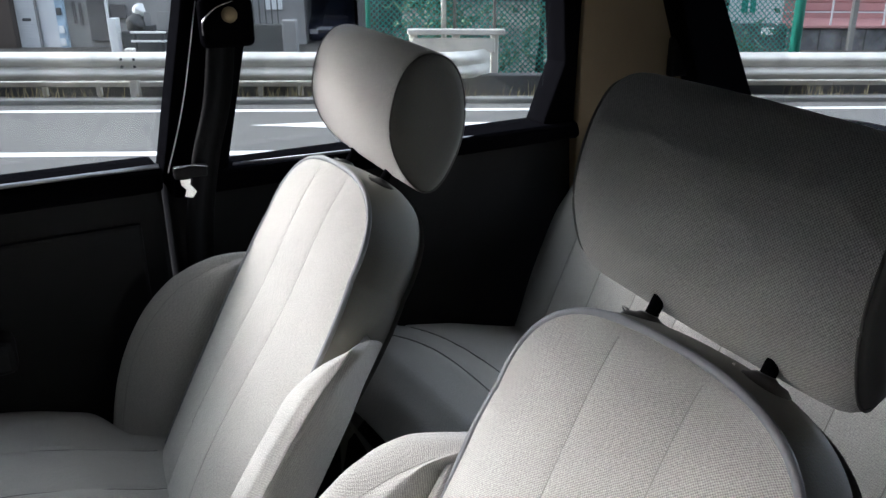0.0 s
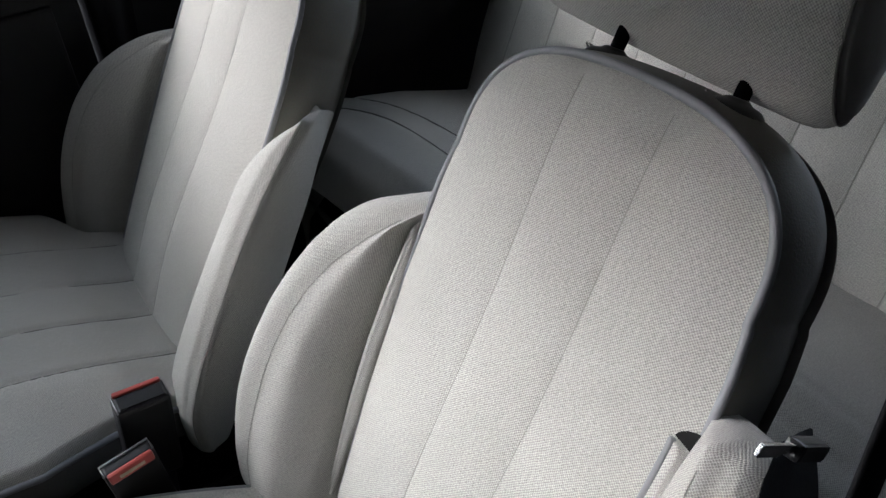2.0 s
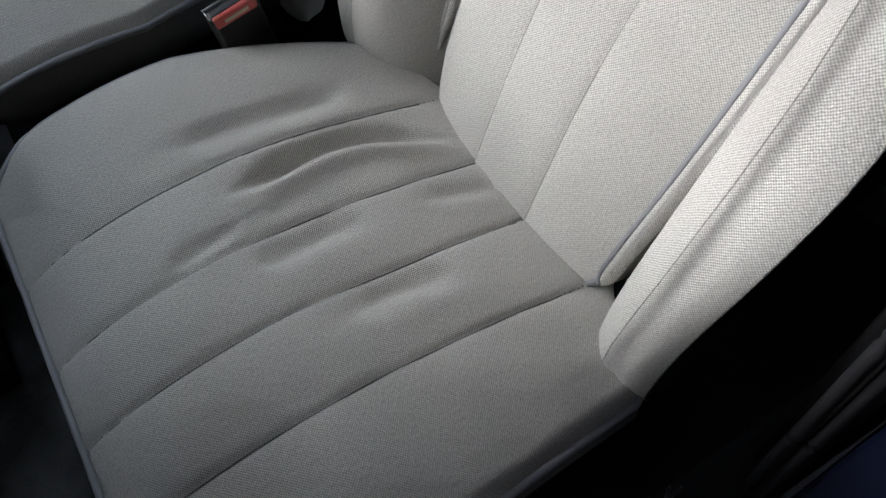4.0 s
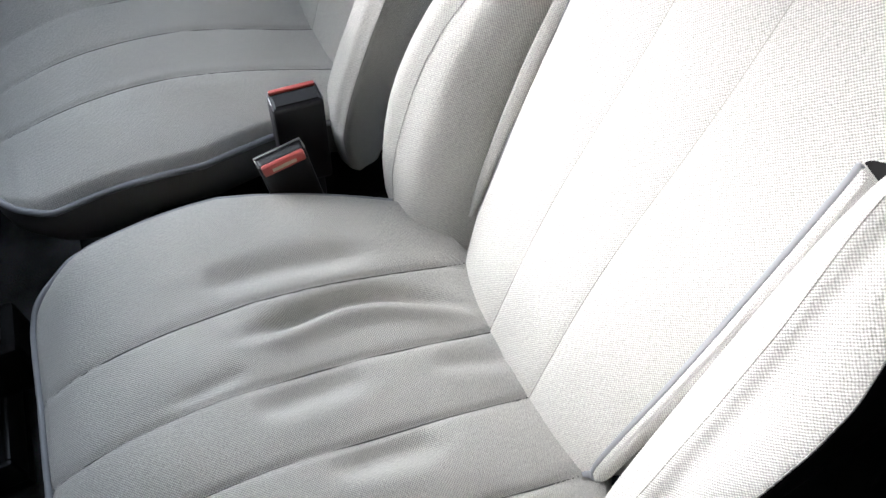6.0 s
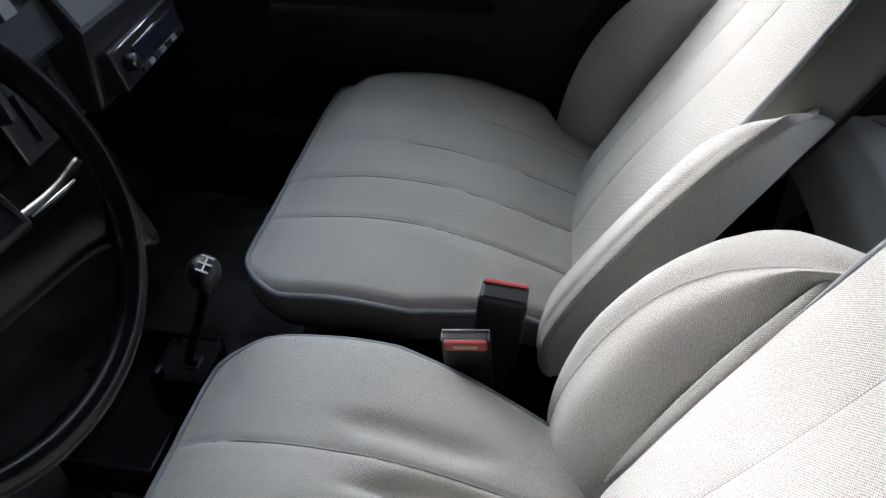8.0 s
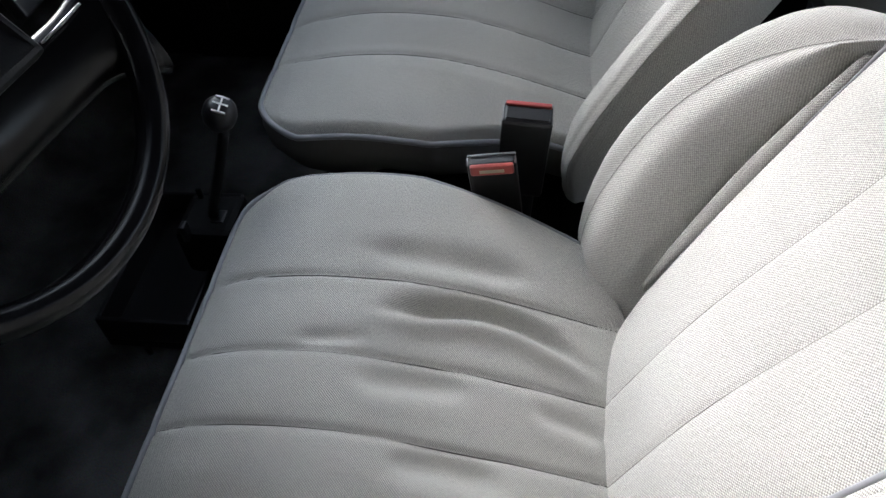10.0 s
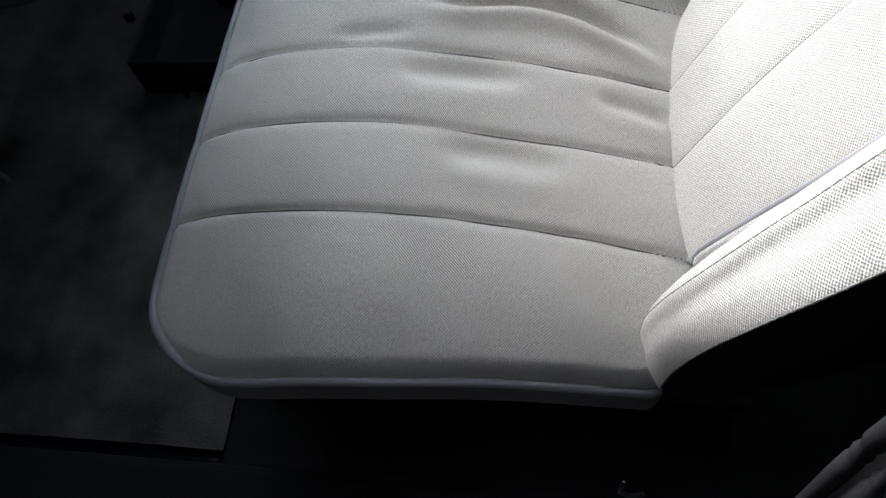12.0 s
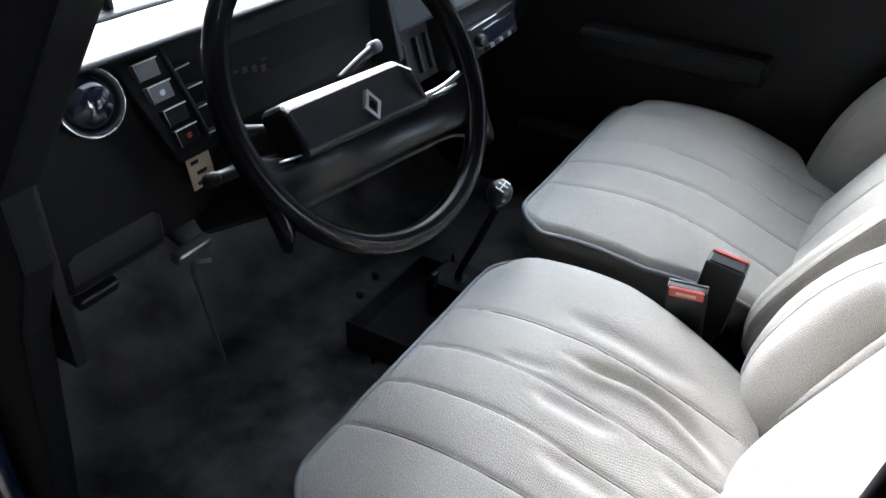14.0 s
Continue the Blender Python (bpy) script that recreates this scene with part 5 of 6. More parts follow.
def build_belts():
    b = thing("belt_buckle", (0.124, 0.925, 0.311), "upright black seat belt buckle beside the passenger seat", "belt buckle", "buckles")
    m = Matrix.Translation((0, 0, 0.0)) @ Euler((radians(4), radians(6), 0)).to_matrix().to_4x4()
    part("stalk", turn(rbox((-0.022, -0.009, -0.13), (0.022, 0.009, 0.12), 0.005), m), BLACK, b)
    part("housing", turn(rbox((-0.031, -0.017, 0.090), (0.031, 0.017, 0.222), 0.005), m), BLACK, b)
    part("slot", turn(rbox((-0.026, -0.012, 0.2185), (0.026, 0.010, 0.2232), 0.001), m), RUBBER, b)
    part("release_button", turn(rbox((-0.028, 0.0105, 0.216), (0.028, 0.0170, 0.2260), 0.002), m), RED, b, "red release edge")
    tube("rim_highlight", [m @ Vector(p) for p in ((-0.030, -0.016, 0.2225), (-0.030, 0.016, 0.2225), (0.030, 0.016, 0.2225), (0.030, -0.016, 0.2225))], 0.0010, STEEL, b, sides=6)
    c = thing("belt_buckle", (0.120, 0.886, 0.271), "low black seat belt buckle with red button by the driver", "belt buckle", "buckles")
    m = Euler((radians(5), radians(-4), radians(4))).to_matrix().to_4x4()
    part("stalk", turn(rbox((-0.016, -0.006, -0.12), (0.016, 0.006, 0.15), 0.004), m), BLACK, c)
    part("housing", turn(rbox((-0.030, -0.016, 0.130), (0.030, 0.002, 0.232), 0.005), m), BLACK, c)
    btn = part("release_button", turn(rbox((-0.0265, -0.0185, 0.2165), (0.0265, -0.012, 0.2325), 0.003), m), RED, c, "red plastic release button")
    part("button_word", turn(rbox((-0.015, -0.0190, 0.2215), (0.015, -0.0182, 0.2265), 0), m), LABEL, btn, "worn pale bar of writing")
    tube("rim_highlight", [m @ Vector(p) for p in ((-0.029, -0.015, 0.2335), (-0.029, 0.001, 0.2335), (0.029, 0.001, 0.2335), (0.029, -0.015, 0.2335))], 0.0012, STEEL, c, sides=6)

    # passenger's belt on the pillar
    belt = thing("seat_belt", (0.40, 1.50, 0.90), "black seat belt hanging on the pillar", "seat belt", "seat belts")
    o = np.array(belt.location)
    strap = smooth_line([(0.452, 1.505, 1.115), (0.432, 1.500, 1.0), (0.400, 1.495, 0.90), (0.375, 1.500, 0.75), (0.36, 1.51, 0.45)], 40)
    rows = [[p + np.array((d, 0.006 * math.sin(3 * d / 0.024), 0)) - o for d in np.linspace(-0.024, 0.024, 7)] for p in strap]
    s = surf("strap", rows, BELT, belt)
    s.modifiers.new("thickness", 'SOLIDIFY').thickness = 0.002
    s2 = [p + np.array((-0.045, 0.01, 0)) for p in smooth_line([(0.462, 1.505, 1.16), (0.425, 1.510, 1.0), (0.385, 1.510, 0.88)], 16)]
    part("guide", turn(rbox((0.415, 1.485, 1.085), (0.505, 1.515, 1.165), 0.0145, 5), Matrix.Translation(-Vector(o))), PILLAR_BLACK, belt, "black belt guide loop")
    part("guide_bolt", lathe([(0.013, 0), (0.013, 0.004), (0.008, 0.010)], Matrix.Translation(Vector((0.462, 1.486, 1.138)) - Vector(o)) @ Matrix.Rotation(radians(90), 4, 'X'), 20), BEIGE, belt, smooth=True)
    tube("guide_hook", [Vector(p) - Vector(o) for p in smooth_line([(0.470, 1.483, 1.160), (0.440, 1.482, 1.150), (0.418, 1.482, 1.130), (0.416, 1.483, 1.108)], 14)], 0.0016, CHROME, belt, "thin bright hook", sides=8)
    tongue = part("tongue", turn(rbox((0.342, 1.480, 0.876), (0.398, 1.491, 0.898), 0.005, 3), Matrix.Translation(-Vector(o))), BLACK_SOFT, belt)
    tube("tongue_edge", [Vector(p) - Vector(o) for p in ((0.343, 1.479, 0.896), (0.370, 1.479, 0.899), (0.400, 1.479, 0.893))], 0.0010, CHROME, tongue, "bright upper edge", sides=6)
    part("tongue_plate", turn(prism([Vector(p) for p in ((0.350, 1.482, 0.876), (0.368, 1.482, 0.876), (0.366, 1.482, 0.866), (0.376, 1.482, 0.852), (0.368, 1.482, 0.842), (0.354, 1.482, 0.846), (0.358, 1.482, 0.858), (0.351, 1.482, 0.866))], (0, -0.003, 0), 0.0008), Matrix.Translation(-Vector(o))), CHROME, tongue, "bright metal tongue")
    tube("belt_edge", [p - o for p in smooth_line(s2, 160)], [0.0010 if k % 3 else 0.0003 for k in range(160)], WHITE_MARK, belt, "pale stitched belt edge", sides=6)

    # driver's belt beside the seat
    belt = thing("seat_belt", (0.52, 0.26, 0.60), "black seat belt beside the driver's seat", "seat belt", "seat belts")
    o = np.array(belt.location)
    line = smooth_line([(0.42, 0.255, 0.55), (0.45, 0.265, 0.68), (0.48, 0.275, 0.78), (0.515, 0.285, 0.865), (0.535, 0.285, 0.905)], 24)
    tube("strap", [p - o for p in line], 0.024, BELT, belt, flat=0.22, sides=14, up=(0, 1, 0))
    tm = Matrix.Translation(Vector((0.395, 0.290, 0.848)) - Vector(o)) @ Matrix.Rotation(radians(37), 4, 'Y')
    part("tongue_plate", turn(prism([Vector(p) for p in ((-0.038, 0, -0.004), (-0.010, 0, -0.004), (-0.008, 0, -0.002), (0.010, 0, -0.002), (0.010, 0, 0.004), (-0.038, 0, 0.004))], (0, 0.003, 0), 0.0008), tm), CHROME, belt, "bright metal tongue")
    part("tongue", turn(rbox((0.008, -0.004, -0.006), (0.050, 0.008, 0.006), 0.003), tm), BLACK, belt)
    anchor = tube("belt_anchor", [(0.205, 0.215, 0.375), (0.203, 0.212, 0.35), (0.212, 0.212, 0.338), (0.222, 0.213, 0.345)], 0.0019, BLACK)
    tagged(anchor, "small dark hooked belt anchor by the sill", "belt anchor")


build_belts()
tagged(tube("rear_wiper", smooth_line([(1.79, 1.32, 0.850), (1.78, 1.15, 0.858), (1.78, 0.95, 0.835), (1.79, 0.70, 0.80)], 14), 0.008, PILLAR_BLACK), "black wiper lying across the hatch window", "wiper")
tagged(tube("rear_wiper", [(1.785, 1.28, 0.842), (1.785, 0.80, 0.850)], 0.005, PILLAR_BLACK), "black wiper blade on the hatch window", "wiper")

# ---- the road outside ----
ROAD_TURN = radians(-25.5)
RS, RC = math.sin(ROAD_TURN), math.cos(ROAD_TURN)
FALL = 0.018


def O(s, d, z):
    """Outside: along the road, across it, up."""
    return Vector((RC * s - RS * d, RS * s + RC * d, z - FALL * s))


def obox(name, s0, s1, d0, d1, z0, z1, mat, parent=None, label="", bevel=0.01):
    bm = bmesh.new()
    v = [bm.verts.new(O(s, d, z)) for z in (z0, z1) for s, d in ((s0, d0), (s1, d0), (s1, d1), (s0, d1))]
    for f in ((3, 2, 1, 0), (4, 5, 6, 7), (0, 1, 5, 4), (1, 2, 6, 5), (2, 3, 7, 6), (3, 0, 4, 7)):
        bm.faces.new([v[i] for i in f])
    if bevel:
        bmesh.ops.bevel(bm, geom=list(bm.edges), offset=bevel, segments=1, affect='EDGES')
    ob = part(name, bm, mat, None, label)
    if parent is not None:
        ob.parent = parent
        ob.matrix_parent_inverse = parent.matrix_world.inverted()
    return ob


def group_at(name, s, d, z, label, category, group="", kind=""):
    e = thing(name, O(s, d, z), label, category, group, kind)
    e.matrix_world = Matrix.Translation(O(s, d, z))
    return e


GZ = -0.19
# one sheet that drops behind the retaining wall
levels = ((-400, GZ - 0.004), (8.50, GZ - 0.004), (8.52, -0.70), (400, -0.70))
ground = ob_from("ground", [O(s, d, z) for d, z in levels for s in (-400, 400)], [(2 * k, 2 * k + 1, 2 * k + 3, 2 * k + 2) for k in range(3)], SOIL, smooth=False)
tagged(ground, "bare ground and verge beside the road", "ground", kind="structure")
road = ob_from("road", [O(s, d, GZ) for d in (-3.0, 7.9) for s in np.linspace(-60, 60, 61)],
               [(i, i + 1, i + 62, i + 61) for i in range(60)], ASPHALT, smooth=False)
tagged(road, "sunlit grey asphalt road", "road", kind="structure")
for nm, d, w in (("road_line", 7.60, 0.11), ("road_line", 5.98, 0.13)):
    ln = ob_from(nm, [O(s, d + o, GZ + 0.004) for o in (-w / 2, w / 2) for s in (-60, 60)], [(0, 1, 3, 2)], ROAD_WHITE, smooth=False)
    tagged(ln, "white painted edge line on the road", "road marking", kind="structure")
arrow = ob_from("road_marking", [O(s, d, GZ + 0.004) for s, d in ((-1.10, 6.95), (-0.35, 7.10), (-0.35, 7.02), (2.9, 7.02), (2.9, 6.90), (-0.35, 6.90), (-0.35, 6.82))],
                [(0, 6, 5, 4, 3, 2, 1)], ROAD_WHITE, smooth=False)
tagged(arrow, "white painted arrow on the road", "road marking", kind="structure")
stripe = ob_from("road_marking", [O(s, d, GZ + 0.004) for s, d in ((1.0, 6.55), (3.4, 6.80), (3.4, 6.70), (1.0, 6.45))], [(0, 3, 2, 1)], ROAD_WHITE, smooth=False)
tagged(stripe, "white painted slanting stripe on the road", "road marking", kind="structure")
kerb = obox("kerb", -60, 60, 7.95, 8.08, GZ - 0.05, GZ + 0.045, CONCRETE)
tagged(kerb, "low concrete kerb along the road", "kerb", kind="structure")
backwall = obox("kerb_wall", -60, 60, 8.42, 8.60, -0.75, GZ + 0.20, DARK_CONCRETE)
tagged(backwall, "dark low retaining wall behind the guard rail", "wall", kind="structure")


def guard_rail(s0, s1, z_top, label, curl=False):
    g = group_at("guard_rail", (s0 + s1) / 2, 8.2, GZ, label, "guard rail", "guard rails")
    inv = g.matrix_world.inverted()
    prof = smooth_line([(0.05, 0.0), (0.02, -0.012), (-0.03, -0.035), (-0.035, -0.06), (0.0, -0.085), (0.02, -0.10), (0.0, -0.115), (-0.035, -0.14), (-0.03, -0.165), (0.02, -0.188), (0.05, -0.20)], 40)
    n = 60
    rows = []
    for i in range(n + 1):
        s = s0 + (s1 - s0) * i / n
        back = 0.0
        if curl:
            back = 0.35 * max(0.0, (s - (s1 - 0.45)) / 0.45) ** 2
        rows.append([np.array(inv @ O(s, 8.2 + d + back, z_top + 1.35 * z)) for d, z in prof])
    beam = surf("beam", rows, GALV, g)
    beam.modifiers.new("thickness", 'SOLIDIFY').thickness = 0.006
    s = math.ceil(s0 / 2.0) * 2.0 - 0.4
    while s < s1:
        obox("post", s - 0.045, s + 0.045, 8.25, 8.34, GZ - 0.1, z_top + 0.03, GALV, g)
        for ds in (-0.06, 0.06):
            for dz in (0.06, 0.13):
                obox("bolt", s + ds - 0.012, s + ds + 0.012, 8.155, 8.175, z_top - dz - 0.012, z_top - dz + 0.012, DARK_CONCRETE, g, bevel=0.003)
        s += 2.0
    obox("lower_rail", s0, s1 - (0.5 if curl else 0), 8.30, 8.35, z_top - 0.345, z_top - 0.290, GALV, g)
    return g


guard_rail(-12.0, 1.15, 0.262, "white painted steel guard rail with curled end", curl=True)
guard_rail(3.35, 14.0, 0.262, "white painted steel guard rail beyond the gap")
hi = group_at("barrier", 0.9, 8.5, GZ, "short raised white steel barrier behind the rail", "barrier")
obox("barrier_beam", 0.30, 1.30, 8.50, 8.56, 0.40, 0.46, GALV, hi)
obox("barrier_plate", 0.34, 1.20, 8.52, 8.55, 0.22, 0.37, GALV, hi)
for s in (0.36, 0.80, 1.20):
    obox("barrier_post", s - 0.04, s + 0.04, 8.56, 8.62, GZ, 0.42, GALV, hi)
rnd = random.Random(3)
for s in (-3.30, -2.78, -1.2, -0.8):
    st = tagged(obox("stake", s - 0.028, s + 0.028, 8.37, 8.41, GZ, 0.04, GALV), "short white stake below the guard rail", "stake", "stakes")


def weeds():
    verts, faces = [], []
    for _ in range(420):
        s = rnd.choice((rnd.uniform(-8, 8), rnd.gauss(-1.0, 0.4), rnd.gauss(4.7, 0.25), rnd.gauss(-3.3, 0.5), rnd.gauss(1.7, 0.5)))
        d = rnd.uniform(8.05, 8.40)
        h = rnd.choice((rnd.uniform(0.03, 0.12), rnd.uniform(0.03, 0.12), rnd.uniform(0.10, 0.21)))
        a = rnd.uniform(0, 6.28)
        ln = rnd.uniform(-0.05, 0.05)
        w = rnd.uniform(0.003, 0.008)
        k = len(verts)
        c, sn = math.cos(a) * w, math.sin(a) * w
        verts += [O(s - c, d - sn, GZ), O(s + c, d + sn, GZ), O(s + c * 0.6 + ln * 0.5, d + sn, GZ + h * 0.6), O(s + ln, d, GZ + h), O(s - c * 0.6 + ln * 0.5, d - sn, GZ + h * 0.6)]
        faces.append((k, k + 1, k + 2, k + 3, k + 4))
    ob = ob_from("weeds", verts, faces, DRY_GRASS, smooth=False)
    tagged(ob, "dry weeds along the foot of the guard rail", "weeds", kind="stuff")


weeds()


def net_fence():
    f = group_at("net_fence", 2.5, 9.2, GZ, "green chain-link net fence on steel posts", "fence")
    inv = f.matrix_world.inverted()
    verts, faces = [], []

    def wire(a, b, r=0.0072):
        k = len(verts)
        a, b = inv @ a, inv @ b
        up = Vector((RC, RS, 0)) * r
        zz = Vector((0, 0, r))
        for p in (a, b):
            verts.extend((p + up, p + zz, p - up, p - zz))
        for i in range(4):
            faces.append((k + i, k + (i + 1) % 4, k + 4 + (i + 1) % 4, k + 4 + i))
    s0, s1, z0, z1, step = -0.1, 4.76, GZ + 0.05, 2.1, 0.062
    H = z1 - z0
    k = -int(H / step)
    while s0 + k * step < s1:
        for sign in (1, -1):
            a = s0 + k * step if sign > 0 else s0 + k * step + H
            za, zb = z0, z1
            b = a + sign * H
            pa, pb = (a, za), (b, zb)
            pts = []
            for (s_, z_) in (pa, pb):
                sc = min(max(s_, s0), s1)
                t = 0 if abs(pb[0] - pa[0]) < 1e-9 else (sc - pa[0]) / (pb[0] - pa[0])
                pts.append((sc, pa[1] + t * (pb[1] - pa[1])))
            if abs(pts[0][0] - pts[1][0]) > 0.02:
                wire(O(pts[0][0], 9.2, pts[0][1]), O(pts[1][0], 9.2, pts[1][1]))
        k += 1
    ob_from("netting", verts, faces, FENCE_WIRE, f, "green wire netting", smooth=False)
    for s, r, mat in ((-0.1, 0.028, GREEN_PAINT), (0.72, 0.030, GALV), (0.84, 0.018, CONCRETE), (2.4, 0.025, GREEN_PAINT)):
        tube("fence_post", [inv @ O(s, 9.17, GZ - 0.05), inv @ O(s, 9.17, 2.3)], r, mat, f, sides=10)
    tube("fence_post", [inv @ O(1.24, 8.9, GZ - 0.05), inv @ O(1.24, 8.9, 2.3)], 0.018, CONCRETE, f, sides=10)
    tube("fence_post", [inv @ O(4.74, 9.17, GZ - 0.25), inv @ O(4.72, 9.17, 2.6)], 0.058, GREEN_PAINT, f, sides=12)
    for z in (GZ + 0.06, 2.08):
        tube("fence_rail", [inv @ O(s0, 9.19, z), inv @ O(s1, 9.19, z)], 0.012, GREEN_PAINT, f)


net_fence()


def leafy_bank():
    """Overgrown bank of small leaves behind the net fence."""
    r = random.Random(11)
    verts, faces = [], []
    clumps = [(r.uniform(0.2, 5.4), r.uniform(11.2, 12.8), r.uniform(-0.4, 4.6), r.uniform(0.35, 0.8)) for _ in range(70)]
    for s0, d0, z0, size in clumps:
        for _ in range(95):
            u, v, w = (r.gauss(0, 0.5) * size for _ in range(3))
            c = O(s0 + u, d0 + v, max(-0.6, z0 + w))
            a = Vector((r.uniform(-1, 1), r.uniform(-1, 1), r.uniform(-1, 1))).normalized()
            b = a.orthogonal().normalized()
            ln, wd = r.uniform(0.05, 0.11), r.uniform(0.025, 0.05)
            k = len(verts)
            verts += [c - a * ln, c + b * wd, c + a * ln, c - b * wd]
            faces.append((k, k + 1, k + 2, k + 3))
    ob = ob_from("leafy_bank", verts, faces, LEAF, smooth=False)
    tagged(ob, "dark green overgrown leaves behind the net fence", "foliage", kind="stuff")
    for s0, d0 in ((0.9, 12.0), (2.3, 11.8), (3.8, 12.1), (5.0, 11.9)):
        t = tube("trunk", [O(s0, d0, -0.72), O(s0 + 0.05, d0, 0.8), O(s0 - 0.08, d0 + 0.1, 2.2), O(s0 + 0.1, d0, 3.9)], [0.09, 0.07, 0.05, 0.02], BARK, sides=9)
        tagged(t, "thin dark trunk among the leaves", "tree trunk", "trunks behind the fence")


leafy_bank()


def houses():
    h = group_at("house", -6.3, 17.0, -0.6, "pale house with a roller shutter", "house", "houses")
    obox("wall", -12.0, -3.3, 17.0, 22.0, -0.8, 7.6, STUCCO, h)
    obox("roof", -12.3, -3.0, 16.6, 22.3, 7.6, 7.9, DARK_CONCRETE, h)
    sh = obox("shutter", -7.03, -6.66, 16.92, 16.99, -0.75, 1.9, SHUTTER, h, "light roller shutter")
    for k in range(24):
        obox("shutter_slat", -7.03, -6.66, 16.90, 16.92, -0.74 + 0.068 * k, -0.68 + 0.068 * k, SHUTTER, sh, bevel=0.004)
    obox("letter_slot", -6.92, -6.76, 16.88, 16.90, -0.20, -0.14, DARK_CONCRETE, sh, "dark slot in the shutter", bevel=0.004)
    obox("side_wall", -9.6, -7.04, 16.72, 16.99, -0.8, 2.5, BROWN_WALL, h, "dark brown wall beside the shutter")
    obox("wall_panel", -6.62, -6.28, 16.94, 16.99, -0.8, 2.4, SHUTTER, h, "pale wall panel")
    obox("shutter_rail", -6.65, -6.62, 16.86, 16.99, -0.8, 2.4, STUCCO, h)
    column = obox("meter_column", -6.27, -6.11, 16.88, 16.99, -0.8, 2.4, METER_BLUE, h, "pale blue meter column")
    for z in (-0.66, -0.42, -0.08, 0.22):
        obox("meter_box", -6.24, -6.15, 16.82, 16.88, z, z + 0.14, SHUTTER if z != -0.08 else DARK_CONCRETE, column)
    for s_, z in ((-5.98, -0.25), (-5.86, -0.28)):
        obox("wall_mark", s_, s_ + 0.06, 16.97, 17.0, z, z + 0.42, STUCCO_DARK, h)
    obox("door", -5.68, -5.34, 16.93, 16.99, -0.58, 1.35, STUCCO_DARK, h, "dark doorway")
    obox("door_frame", -5.33, -5.28, 16.90, 16.99, -0.58, 1.35, SHUTTER, h)
    obox("window", -5.24, -4.95, 16.93, 16.99, -0.15, 0.12, STUCCO_DARK, h, "small dark window")
    w = obox("yard_wall", -4.60, -3.3, 15.3, 15.45, -0.8, -0.24, DARK_CONCRETE)
    tagged(w, "grey concrete yard wall", "wall")
    p = obox("gate_pier", -4.76, -4.62, 15.15, 15.4, -0.8, 0.0, SHUTTER)
    tagged(p, "pale square gate pier", "pier")
    q = obox("garden_screen", -3.98, -3.62, 15.48, 15.52, -0.24, 0.10, STUCCO)
    tagged(q, "pale grey screen standing on the yard wall", "screen")
    b = group_at("bench", -4.05, 15.0, -0.6, "white metal garden bench before the wall", "bench")
    for z in (-0.235, -0.385):
        obox("bench_slat", -4.34, -3.74, 14.95, 15.02, z, z + 0.035, WHITE_MARK, b, bevel=0.004)
    for s_ in (-4.30, -3.82):
        obox("bench_leg", s_, s_ + 0.04, 14.96, 15.06, -0.8, -0.22, DARK_CONCRETE, b)
    m = group_at("bundle", -4.33, 15.7, -0.2, "white covered bundle over a dark frame", "bundle")
    bm = bmesh.new()
    bmesh.ops.create_icosphere(bm, subdivisions=3, radius=0.115)
    for v in bm.verts:
        v.co *= 1 + 0.35 * noise.noise(v.co * 13)
    part("cover", turn(bm, Matrix.Translation((0, 0, 0.31))), WHITE_MARK, m, smooth=True)
    bm = bmesh.new()
    bmesh.ops.create_icosphere(bm, subdivisions=3, radius=0.17)
    for v in bm.verts:
        v.co *= 1 + 0.35 * noise.noise(v.co * 9)
    part("dark_cover", turn(bm, Matrix.Translation((-0.08, 0, 0.08))), DARK_CONCRETE, m, smooth=True)
    obox("side_sheet", -4.24, -4.13, 15.60, 15.63, -0.24, 0.08, STUCCO, m, "pale sheet")
    obox("rack", -4.56, -4.10, 15.58, 15.82, -0.8, -0.16, DARK_CONCRETE, m)
    d = group_at("house", -1.0, 17.5, -0.6, "dark brown house with an open garage", "house", "houses")
    obox("wall", -3.2, -1.52, 17.5, 23, -0.8, 8.2, STUCCO, d)
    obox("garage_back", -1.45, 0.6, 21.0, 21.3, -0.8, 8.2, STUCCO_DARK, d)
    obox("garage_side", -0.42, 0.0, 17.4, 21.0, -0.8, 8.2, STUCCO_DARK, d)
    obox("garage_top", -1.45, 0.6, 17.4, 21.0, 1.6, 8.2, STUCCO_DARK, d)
    obox("window", -2.31, -1.96, 17.44, 17.49, 0.0, 1.0, SHUTTER, d)
    wall = obox("yard_wall", -2.75, -1.75, 15.4, 15.7, -0.8, -0.12, DARK_CONCRETE)
    tagged(wall, "dark grey low yard wall", "wall")
    pier = obox("gate_pier", -1.75, -1.50, 15.3, 15.7, -0.8, -0.04, STUCCO)
    tagged(pier, "grey gate pier beside the garage", "pier")
    fence = group_at("railing", -2.3, 15.5, -0.1, "thin dark railing on the yard wall", "railing")
    for k in range(9):
        obox("baluster", -2.72 + 0.11 * k, -2.70 + 0.11 * k, 15.53, 15.56, -0.12, 0.45, DARK_CONCRETE, fence, bevel=0)
    obox("top_rail", -2.75, -1.75, 15.52, 15.57, 0.44, 0.48, DARK_CONCRETE, fence, bevel=0)
    # parked car in the garage
    car = group_at("parked_car", -1.05, 18.3, -0.7, "dark car parked nose out in the garage", "car")
    inv = car.matrix_world.inverted()
    rows = []
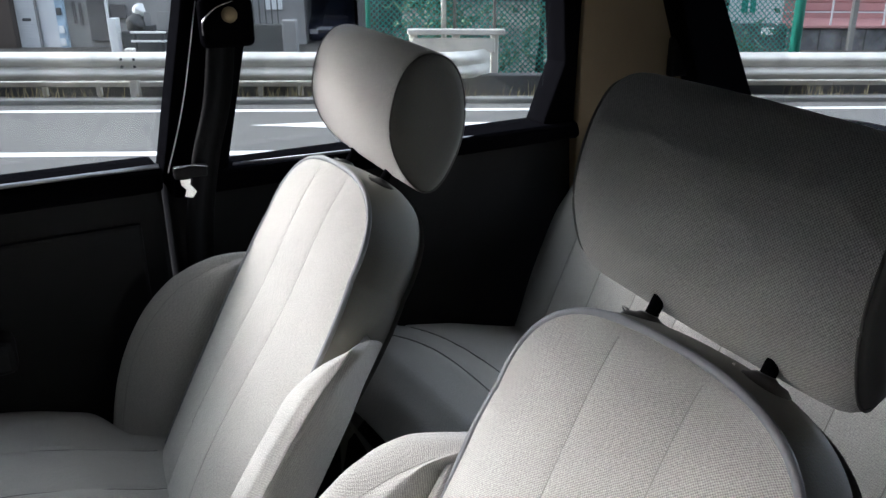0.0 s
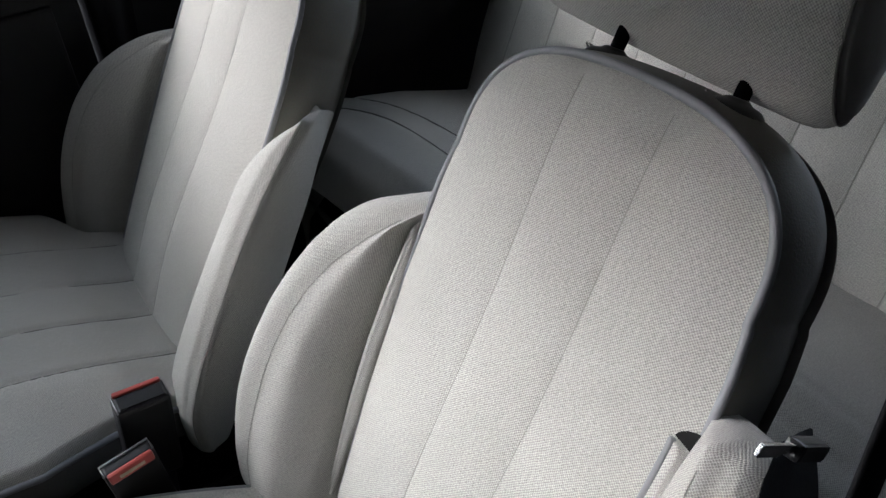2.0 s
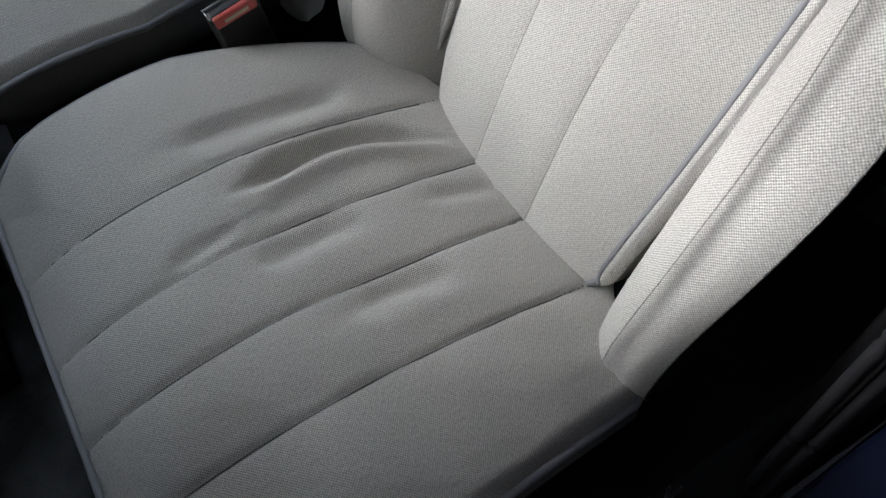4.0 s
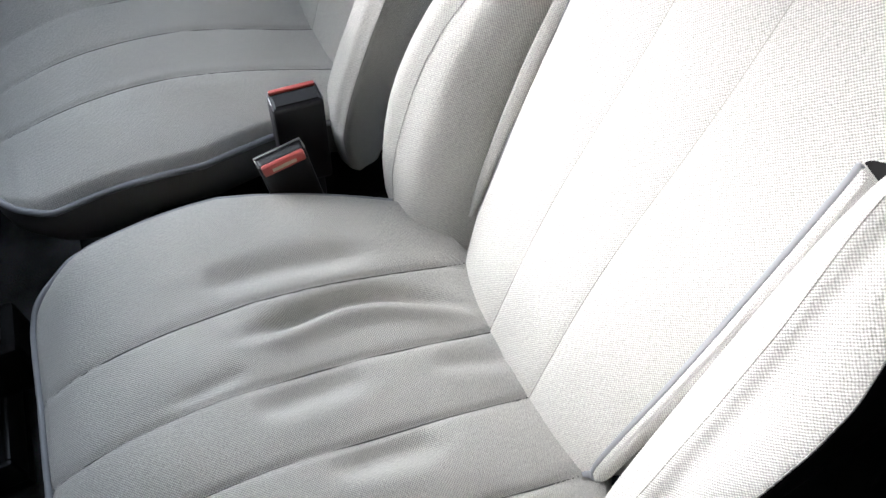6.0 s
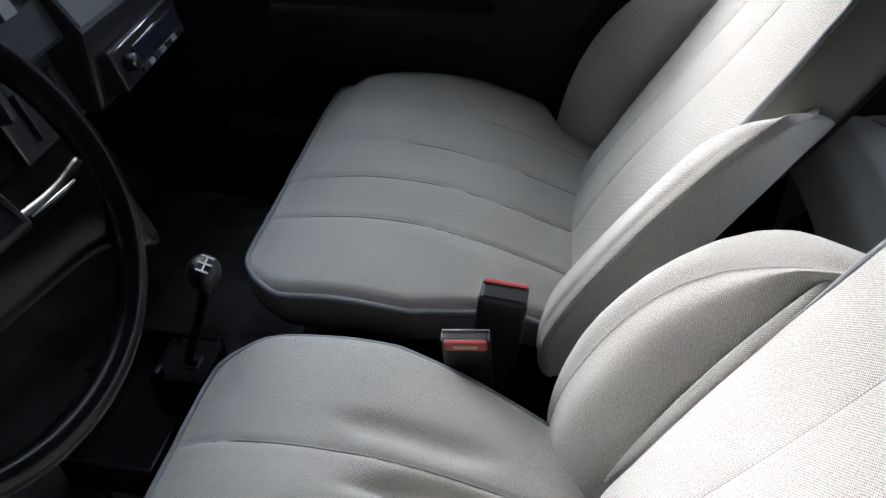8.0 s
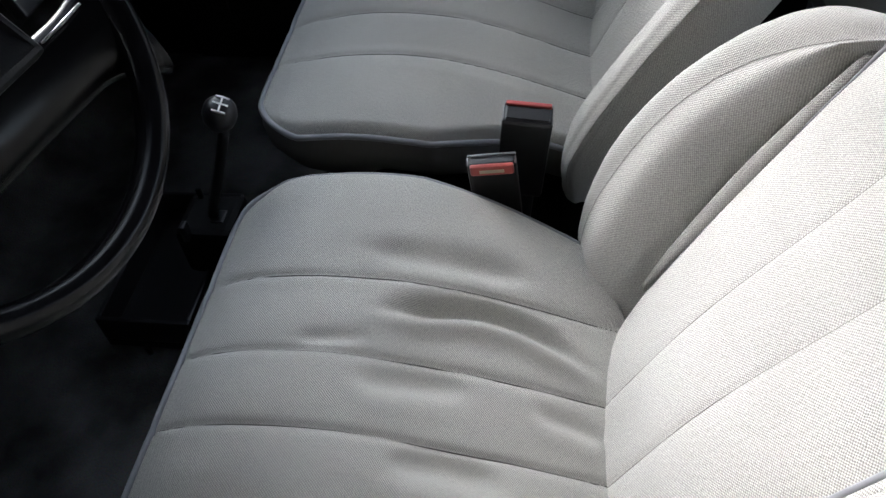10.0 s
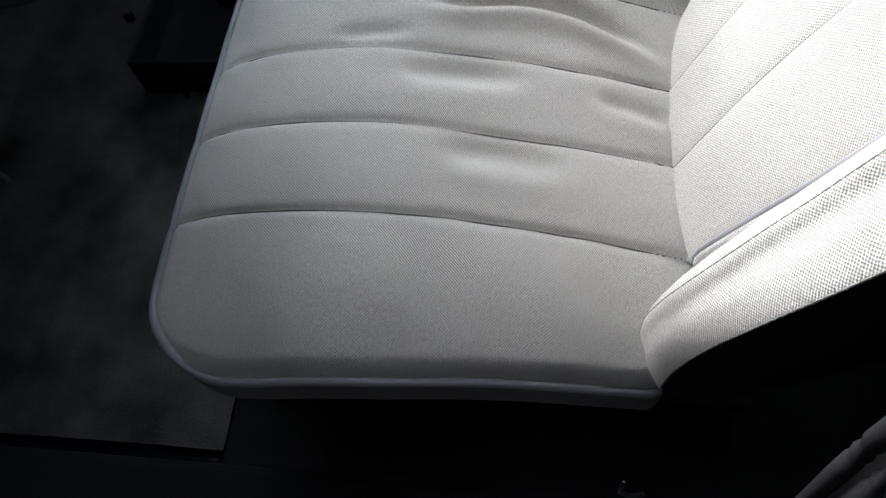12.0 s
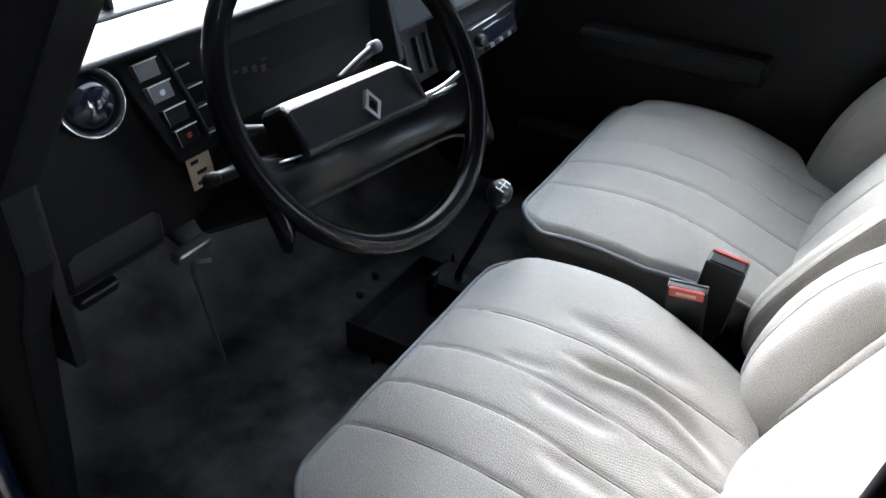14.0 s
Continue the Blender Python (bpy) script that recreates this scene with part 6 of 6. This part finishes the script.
    for s_, w_ in ((-0.85, 0.0), (-0.80, 0.8), (-0.6, 0.97), (0.0, 1.0), (0.6, 0.97), (0.80, 0.8), (0.85, 0.0)):
        z1 = 0.15 + 0.45 * w_
        rows.append([np.array(inv @ O(-1.05 + s_ * 0.6, 18.3 + dd, -0.78 + zz * (0.6 + 0.4 * w_))) for dd, zz in ((0.0, 0.0), (-0.06, 0.25), (0.0, 0.42), (0.45, 0.52), (0.85, 0.60), (1.25, 0.95), (2.4, 1.0), (3.3, 0.6), (3.3, 0.0))])
    surf("body", rows, BODY_PAINT, car)
    for s_ in (-0.36, 0.36):
        obox("headlight", -1.05 + s_ - 0.09, -1.05 + s_ + 0.09, 18.22, 18.26, -0.56, -0.46, SHUTTER, car)
        obox("wheel", -1.05 + s_ - 0.07, -1.05 + s_ + 0.07, 18.4, 18.9, -0.80, -0.46, RUBBER, car)
    obox("grille", -1.10, -0.80, 18.22, 18.25, -0.60, -0.50, RUBBER, car)
    obox("bumper", -1.42, -0.48, 18.19, 18.24, -0.74, -0.66, BODY_PAINT, car)
    # right-hand buildings
    r = group_at("house", 10.5, 17.0, -1.0, "red-sided building on a grey base with white railing", "house", "houses")
    obox("base", 8.45, 24, 16.6, 22, -1.4, -0.26, STREAKED, r, "streaked grey base wall")
    obox("wall", 8.45, 24, 18.4, 22, -0.26, 4.5, RED_SIDING, r)
    for k in range(24):
        obox("siding_board", 8.45, 24, 18.36, 18.40, -0.24 + 0.2 * k, -0.06 + 0.2 * k, RED_SIDING, r)
    obox("pillar", 9.65, 9.76, 16.40, 16.50, -1.3, 3.0, CONCRETE, r, "grey mottled pole")
    obox("ledge", 8.45, 24, 16.55, 18.36, -0.26, -0.20, RED_SIDING, r)
    for z in (0.06, 0.45):
        obox("rail", 7.9, 24, 16.60, 16.62, z - 0.012, z + 0.012, SHUTTER, r, bevel=0)
    for k in range(13):
        obox("rail_post", 8.17 + k * 1.14, 8.20 + k * 1.14, 16.60, 16.63, -0.20, 0.46, SHUTTER, r, bevel=0)
    for k in range(30):
        a = 8.6 + 0.5 * k
        obox("formwork_joint", a, a + 0.02, 16.588, 16.60, -1.3, -0.28, DARK_CONCRETE, r, bevel=0)
    g = group_at("house", 7.0, 17.0, -1.0, "white utility building with green windows on a grey base", "house", "houses")
    obox("wall", 5.6, 8.42, 16.9, 20, -1.2, 3.5, SHUTTER, g)
    obox("lower_wall", 5.6, 8.42, 16.7, 16.89, -1.2, -0.18, STREAKED, g)
    for s in (6.3, 6.9, 7.5):
        win = obox("window", s, s + 0.30, 16.85, 16.89, 0.02, 0.9, GREEN_PAINT, g)
        obox("window_bar", s + 0.13, s + 0.16, 16.83, 16.85, 0.02, 0.9, SHUTTER, win, bevel=0)
    obox("sign", 7.90, 8.16, 16.66, 16.69, -0.41, -0.26, WHITE_MARK, g)
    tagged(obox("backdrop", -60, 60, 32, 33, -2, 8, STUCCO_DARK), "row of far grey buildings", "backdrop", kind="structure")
    # unseen walls and slabs, added only to keep light off the driver's side
    tagged(obox("wall_light_block", -14, 60, -1.6, -1.4, GZ, 11.0, SHADE_WALL), "unseen dark wall added to block light beside the car", "wall", kind="structure")
    tagged(obox("ceiling_light_block", -6.0, 12.0, -1.4, 0.25, 2.45, 2.60, SHADE_WALL), "unseen dark slab added to block light over the driver's side", "canopy", kind="structure")
    tagged(obox("ceiling_rear_light_block", 0.7, 12.0, 0.25, 1.5, 2.45, 2.60, SHADE_WALL), "unseen dark slab added to block light over the car's tail", "canopy", kind="structure")
    tagged(obox("wall_end_light_block", 12.0, 12.2, -1.4, 3.6, GZ, 5.0, SHADE_WALL), "unseen dark end wall added to block light from behind", "wall", kind="structure")
    # added out of view; the uneven tops set how much low sky gets in
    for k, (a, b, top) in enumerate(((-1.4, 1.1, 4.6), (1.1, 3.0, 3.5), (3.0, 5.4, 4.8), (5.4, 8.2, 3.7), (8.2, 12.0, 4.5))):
        tagged(obox(f"wall_sky_block_{k + 1}", -13.2 - 0.3 * (k % 2), -13.0, a, b, GZ, top, STUCCO_DARK), "unseen dark wall added to block low sky ahead", "wall", kind="structure")


houses()
# the car's own body round the cabin
slab("bonnet", [(-0.82, 0.22, 0.86), (-0.82, 1.58, 0.86), (-1.75, 1.50, 0.74), (-1.75, 0.30, 0.74)], (0, 0, -0.05), BODY_PAINT, "dark blue painted bonnet ahead of the windscreen", "bonnet")
slab("trim_scuttle", [(-0.76, 0.22, 0.90), (-0.76, 1.58, 0.90), (-0.85, 1.58, 0.875), (-0.85, 0.22, 0.875)], (0, 0, -0.02), BLACK, "black scuttle below the windscreen", "trim")
slab("trim_header", [(-0.27, 0.27, 1.30), (-0.27, 1.53, 1.30), (-0.17, 1.53, 1.325), (-0.17, 0.27, 1.325)], (0, 0, 0.025), BLACK_SOFT, "black windscreen header rail", "rail")
